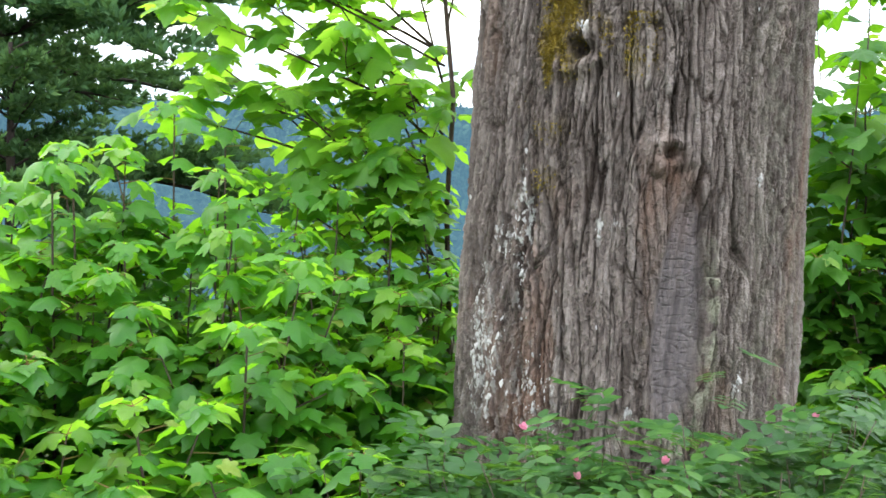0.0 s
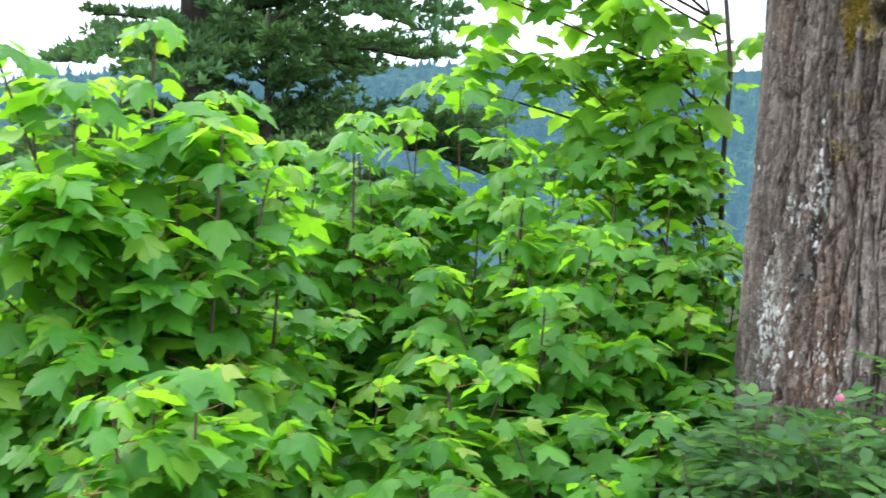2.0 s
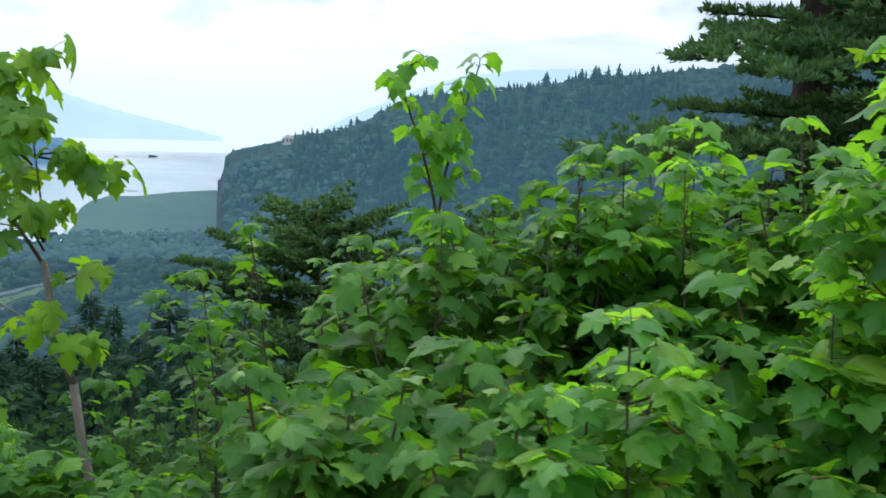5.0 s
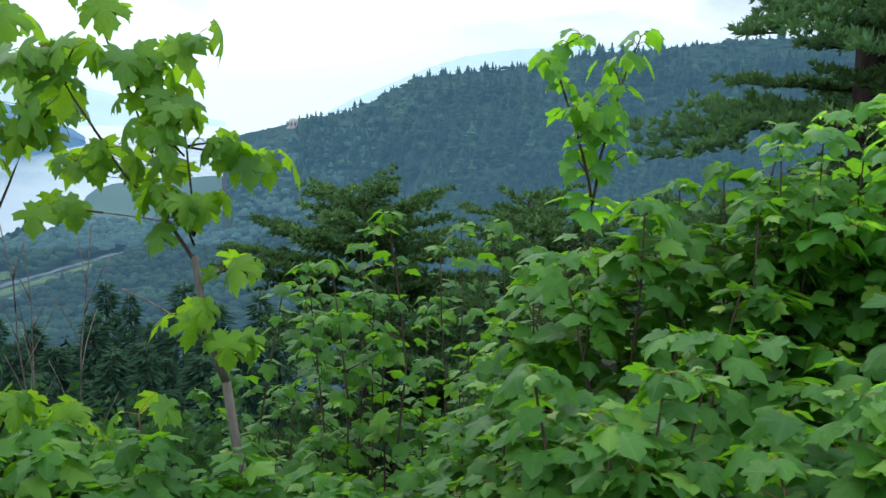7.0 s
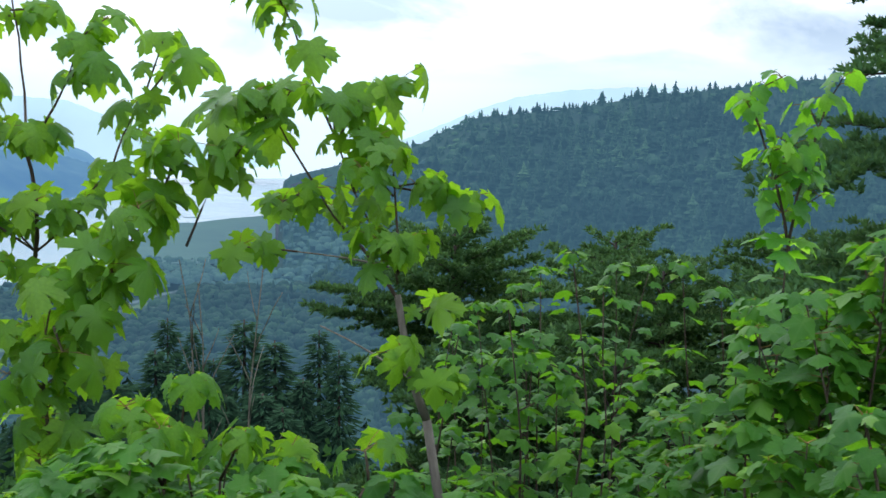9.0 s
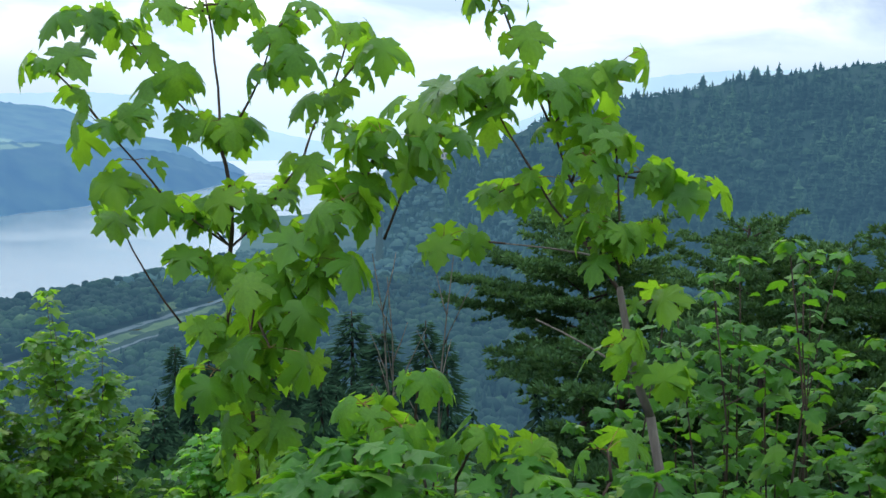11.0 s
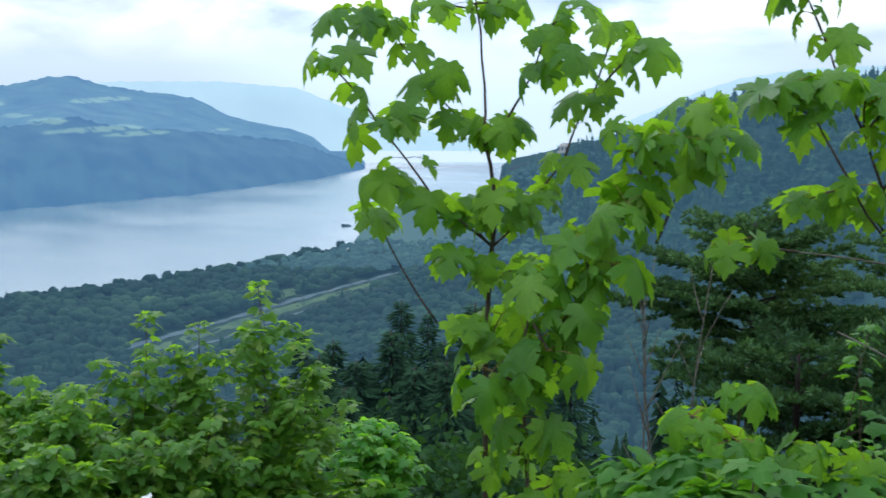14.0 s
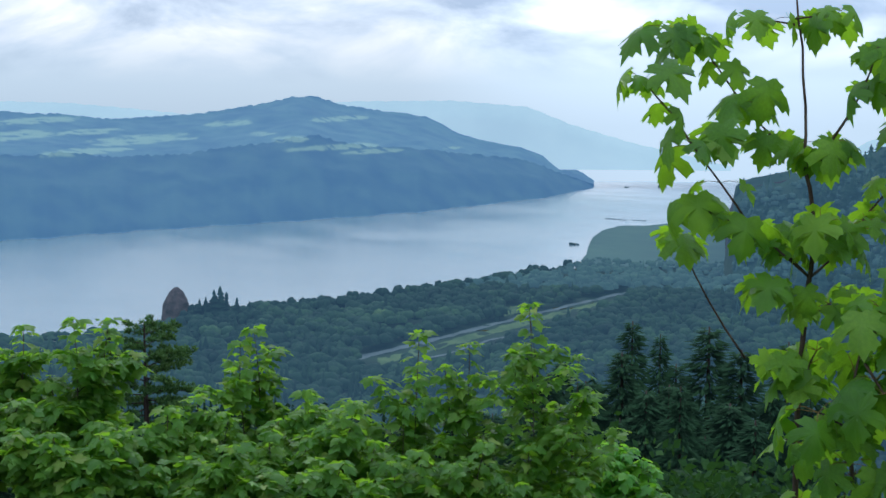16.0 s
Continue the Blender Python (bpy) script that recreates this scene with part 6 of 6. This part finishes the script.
zb = gz(-5.38, 2.86)
p = Plant((-5.38, 2.86, zb), 52)
p.limb(bend((-5.38, 2.86, zb), (-5.5, 2.61, 0.05), 5, 0, p.rng), 0.024, 0.021, 8, "stem", M_GREY_STEM)
p.limb(bend((-5.5, 2.61, 0.05), (-5.62, 2.54, 0.62), 5, 0, p.rng), 0.02, 0.015, 8, "stem", M_GREY_STEM)
p.limb(bend((-5.62, 2.54, 0.6), (-5.77, 2.45, 0.84), 4, 0, p.rng), 0.010, 0.008, 7, "stem")
for a, b, n in (
    ((-5.77, 2.45, 0.84), (-5.86, 2.27, 1.1), 1), ((-5.86, 2.27, 1.1), (-5.96, 2.14, 1.37), 1), ((-5.96, 2.14, 1.37), (-6.0, 2.04, 1.51), 5),
    ((-5.96, 2.14, 1.37), (-6.13, 2.06, 1.47), 4), ((-5.96, 2.14, 1.37), (-5.88, 2.13, 1.52), 3), ((-5.62, 2.54, 0.71), (-5.86, 2.51, 1.07), 1),
    ((-5.86, 2.51, 1.07), (-5.93, 2.46, 1.31), 1), ((-5.93, 2.46, 1.31), (-6.09, 2.41, 1.69), 1), ((-6.09, 2.41, 1.69), (-6.2, 2.39, 1.92), 2),
    ((-6.2, 2.39, 1.92), (-6.25, 2.35, 2.0), 4), ((-5.93, 2.46, 1.31), (-5.88, 2.37, 1.49), 4), ((-5.93, 2.46, 1.31), (-5.83, 2.53, 1.49), 2),
    ((-5.83, 2.53, 1.49), (-5.7, 2.61, 1.57), 4), ((-5.86, 2.51, 1.07), (-5.71, 2.49, 1.32), 3)):
    p.spray(a, b, 0.0065, n + 1, 0.138)
for a, b, n in (
    ((-5.62, 2.54, 0.71), (-5.58, 2.45, 1.26), 5), ((-5.57, 2.45, 1.11), (-5.42, 2.54, 1.13), 3), ((-5.57, 2.45, 1.11), (-5.37, 2.68, 1.05), 3),
    ((-5.57, 2.45, 1.07), (-5.62, 2.31, 1.19), 4), ((-5.62, 2.54, 0.71), (-5.63, 2.36, 0.92), 4), ((-5.62, 2.54, 0.71), (-5.51, 2.49, 0.88), 4),
    ((-5.86, 2.27, 1.1), (-6.06, 2.25, 1.03), 3), ((-5.8, 2.43, 0.9), (-5.94, 2.45, 1.01), 2), ((-5.62, 2.54, 0.67), (-5.54, 2.36, 0.87), 4),
    ((-5.58, 2.56, 0.51), (-5.5, 2.72, 0.58), 3), ((-5.53, 2.59, 0.21), (-5.99, 2.42, 0.45), 0), ((-5.54, 2.59, 0.23), (-5.37, 2.56, 0.27), 4),
    ((-5.57, 2.57, 0.41), (-5.57, 2.45, 0.37), 2), ((-5.79, 2.67, 0.72), (-6.3, 2.57, 0.76), 0), ((-6.3, 2.57, 0.76), (-6.6, 2.46, 0.77), 4)):
    p.spray(a, b, 0.006, n + 1 if n else 0, 0.13, mat=M_STEM if n else M_GREY_STEM)
p.finish("bigleaf_maple", "leaning bigleaf maple sapling with a bare grey stem and drooping leaves", "sapling", "bigleaf maples at the brink", single=150)

# a low shoot of the same kind at the path's edge
p = Plant((-5.7, 1.45, gz(-5.7, 1.45)), 53)
for a, b, n in (
    ((-5.85, 1.41, -0.04), (-5.87, 1.26, 0.3), 4), ((-5.85, 1.41, -0.04), (-5.86, 1.54, 0.34), 5), ((-5.79, 1.47, 0.08), (-5.69, 1.29, 0.24), 4),
    ((-5.68, 1.56, -0.02), (-5.62, 1.61, 0.16), 5), ((-5.4, 1.76, 0.0), (-5.45, 1.73, 0.12), 2), ((-5.19, 1.89, 0.0), (-5.2, 1.88, 0.12), 1)):
    p.spray((-5.7, 1.45, gz(-5.7, 1.45)), a, 0.009, 0, 0.14)
    p.spray(a, b, 0.007, n + 1, 0.135)
p.finish("bigleaf_shoot", "low bigleaf maple shoot with wide overlapping leaves", "sapling", single=40)

# a round leafy bush far down the slope
p = Plant((-24.4, 13.5, gz(-24.4, 13.5)), 61)
for k in range(26):
    a, e = 2.39996 * k, 0.1 + 1.35 * (k / 25)
    q = Vector((-24.4 + 1.25 * math.cos(a) * math.cos(e), 13.5 + 1.25 * math.sin(a) * math.cos(e), -7.3 + 1.5 * math.sin(e)))
    p.shoot((-24.4, 13.5, -8.4), q, 0.02, 8, 0.2, start=0.5, side=0.4, tip=None)
p.finish("round_bush", "round bright green bush standing below the slope thicket", "bush", single=20)


# ---- wild rose at the foot of the trunk ----
def rose_leaf(seed):
    rng = random.Random(seed)
    vs, fs = [], []
    for k in range(7):
        s = (0.35, 0.35, 0.62, 0.62, 0.85, 0.85, 1.0)[k]
        sd = (-1, 1, -1, 1, -1, 1, 0)[k]
        v, f = leaf_shape(OVAL, 0.15, 0.15, 0.02, seed * 9 + k, rings=False)
        ln = (0.34, 0.34, 0.38, 0.38, 0.38, 0.38, 0.42)[k]
        a = sd * rng.uniform(0.9, 1.25)
        c, sn = math.cos(a), math.sin(a)
        n = len(vs)
        vs += [((x * c + y * sn) * ln, (y * c - x * sn) * ln + s, zz * ln - 0.18 * s * s) for x, y, zz in v]
        fs += [tuple(i + n for i in q) for q in f]
    n = len(vs)
    vs += [(-0.01, 0, 0), (0.01, 0, 0), (0.008, 1.0, -0.18), (-0.008, 1.0, -0.18)]
    fs.append((n, n + 1, n + 2, n + 3))
    return vs, fs


ROSE = [rose_leaf(s) for s in range(3)]
ROSE_ME = [solid("leaf", *r, M_ROSE, True) for r in ROSE]


def bud_mesh():
    vs, fs = [], []
    for k in range(5):
        v, f = leaf_shape(OVAL, 0.3, -0.5, 0.02, 60 + k, rings=False)
        a = 2 * math.pi * k / 5
        n = len(vs)
        for x, y, zz in v:
            q = Vector((x * 1.5, y * 0.55, zz + y * 0.8))
            vs.append((q.x * math.cos(a) - q.y * math.sin(a), q.x * math.sin(a) + q.y * math.cos(a), q.z))
        fs += [tuple(i + n for i in g) for g in f]
    return vs, fs


BUD = solid("flower", *bud_mesh(), M_PETAL, True)


def rose_bush(x, y, top, seed, canes=13, spread=0.4, flowers=2, single=60):
    z = gz(x, y)
    rng = random.Random(seed)
    root = thing("rose_bush", (x, y, z), "wild rose bush with pink buds at the trunk's foot", "shrub", "wild roses")
    poses = []
    for k in range(canes):
        a, d = 2.39996 * k + rng.uniform(-0.4, 0.4), spread * math.sqrt((k + 0.4) / canes)
        tip = Vector((d * math.cos(a), d * math.sin(a), (top - z) * rng.uniform(0.72, 1.0)))
        pts = bend((0, 0, 0), tip, 6, 0.06, rng)
        part("cane", solid("cane", *tube(pts, [0.0042 - 0.0005 * i for i in range(7)], 5), M_STEM, True), root)
        for j in range(22):
            s = 0.45 + 0.55 * j / 21
            az = rng.uniform(0, 6.28)
            poses.append(leaf_pose(along(pts, s) + Vector((rng.gauss(0, 0.03), rng.gauss(0, 0.03), rng.gauss(0, 0.02))), az, rng.uniform(-0.5, 0.4), rng.uniform(-0.4, 0.4), rng.uniform(0.095, 0.155)))
        if k < flowers:
            ob = part("flower", BUD, root, "small pink rose bud")
            ob.matrix_local = pose(*(pts[-1] + Vector((0, 0, 0.01))), rng.uniform(-40, 40), rng.uniform(-40, 40), 0) @ Matrix.Diagonal((0.017, 0.017, 0.017, 1))
    rng.shuffle(poses)
    for m in poses[:single]:
        ob = part("leaf", ROSE_ME[rng.randrange(3)], root)
        ob.matrix_local = m
    vs, fs, n = [], [], 0
    for m in poses[single:]:
        v, f = ROSE[rng.randrange(3)]
        a = np.array(m)
        vs.append(np.array(v) @ a[:3, :3].T + a[:3, 3])
        fs += [tuple(i + n for i in g) for g in f]
        n += len(v)
    part("foliage", solid("foliage", np.concatenate(vs).tolist(), fs, M_ROSE, True), root, kind="stuff")


for k, (x, y, top, fl) in enumerate(((0.12, 2.62, 0.78, 1), (0.42, 2.55, 0.84, 2), (0.72, 2.60, 0.86, 2), (1.05, 2.75, 0.84, 1), (0.28, 2.95, 0.76, 1), (0.9, 3.0, 0.78, 1), (1.35, 3.0, 0.7, 0), (-0.05, 2.9, 0.66, 0), (0.55, 2.3, 0.66, 1), (1.6, 3.5, 0.55, 0))):
    rose_bush(x, y, top + 0.05, 500 + k, flowers=fl, single=50)


# ---- bare dead saplings among the leaves ----
for k, (x, y, z1, fork) in enumerate(((-7.40, 2.70, 0.62, 0.5), (-7.24, 3.18, 0.57, 0.4), (-7.55, 2.95, 0.45, 0.5))):
    z = gz(x, y)
    p = Plant((x, y, z), 800 + k)
    main = bend((x, y, z), (x + 0.02, y, z1), 7, 0, p.rng)
    p.limb(main, 0.010, 0.003, 5, "stem", M_GREY_STEM)
    for j in range(7):
        a = along(main, 0.45 + 0.07 * j)
        az = 2.4 * j + k
        ln = p.rng.uniform(0.2, 0.45)
        p.limb(bend(a, a + Vector((math.cos(az) * ln * 0.5, math.sin(az) * ln * 0.5, ln)), 4, 0, p.rng), 0.005, 0.002, 4, "twig", M_GREY_STEM)
    p.finish("bare_sapling", "thin bare grey sapling without leaves", "sapling", "bare saplings", single=0)


# ---- white wild roses near the brink ----
BUD_WHITE = solid("flower", *bud_mesh(), M_WHITE, True)
for k, (x, y, top) in enumerate(((-5.62, -1.02, 0.56), (-5.47, -1.88, 0.79))):
    z = gz(x, y)
    rngw = random.Random(900 + k)
    root = thing("rose_bush", (x, y, z), "wild rose bush with open white flowers near the brink", "shrub", "white roses")
    poses = []
    for c in range(10):
        a, d = 2.39996 * c, 0.3 * math.sqrt((c + 0.3) / 10)
        pts = bend((0, 0, 0), Vector((d * math.cos(a), d * math.sin(a), (top - z) * (0.98 if c < 2 - (k == 0) else rngw.uniform(0.66, 0.86)))), 6, 0.05, rngw)
        part("cane", solid("cane", *tube(pts, [0.0042 - 0.0005 * i for i in range(7)], 5), M_STEM, True), root)
        for j in range(20):
            poses.append(leaf_pose(along(pts, 0.3 + 0.7 * j / 19), rngw.uniform(0, 6.28), rngw.uniform(-0.4, 0.4), rngw.uniform(-0.4, 0.4), rngw.uniform(0.075, 0.12)))
        if c < 2:
            ob = part("flower", BUD_WHITE, root, "open white rose flower")
            ob.matrix_local = pose(*(pts[-1] + Vector((0, 0, 0.02))), 30 - 25 * c, 20 * c - 15, 0) @ Matrix.Diagonal((0.036, 0.036, 0.014, 1))
    for m in poses[:60]:
        part("leaf", ROSE_ME[rngw.randrange(3)], root).matrix_local = m
    vs, fs, n = [], [], 0
    for m in poses[60:]:
        v, f = ROSE[rngw.randrange(3)]
        a = np.array(m)
        vs.append(np.array(v) @ a[:3, :3].T + a[:3, 3])
        fs += [tuple(i + n for i in g) for g in f]
        n += len(v)
    part("foliage", solid("foliage", np.concatenate(vs).tolist(), fs, M_ROSE, True), root, kind="stuff")
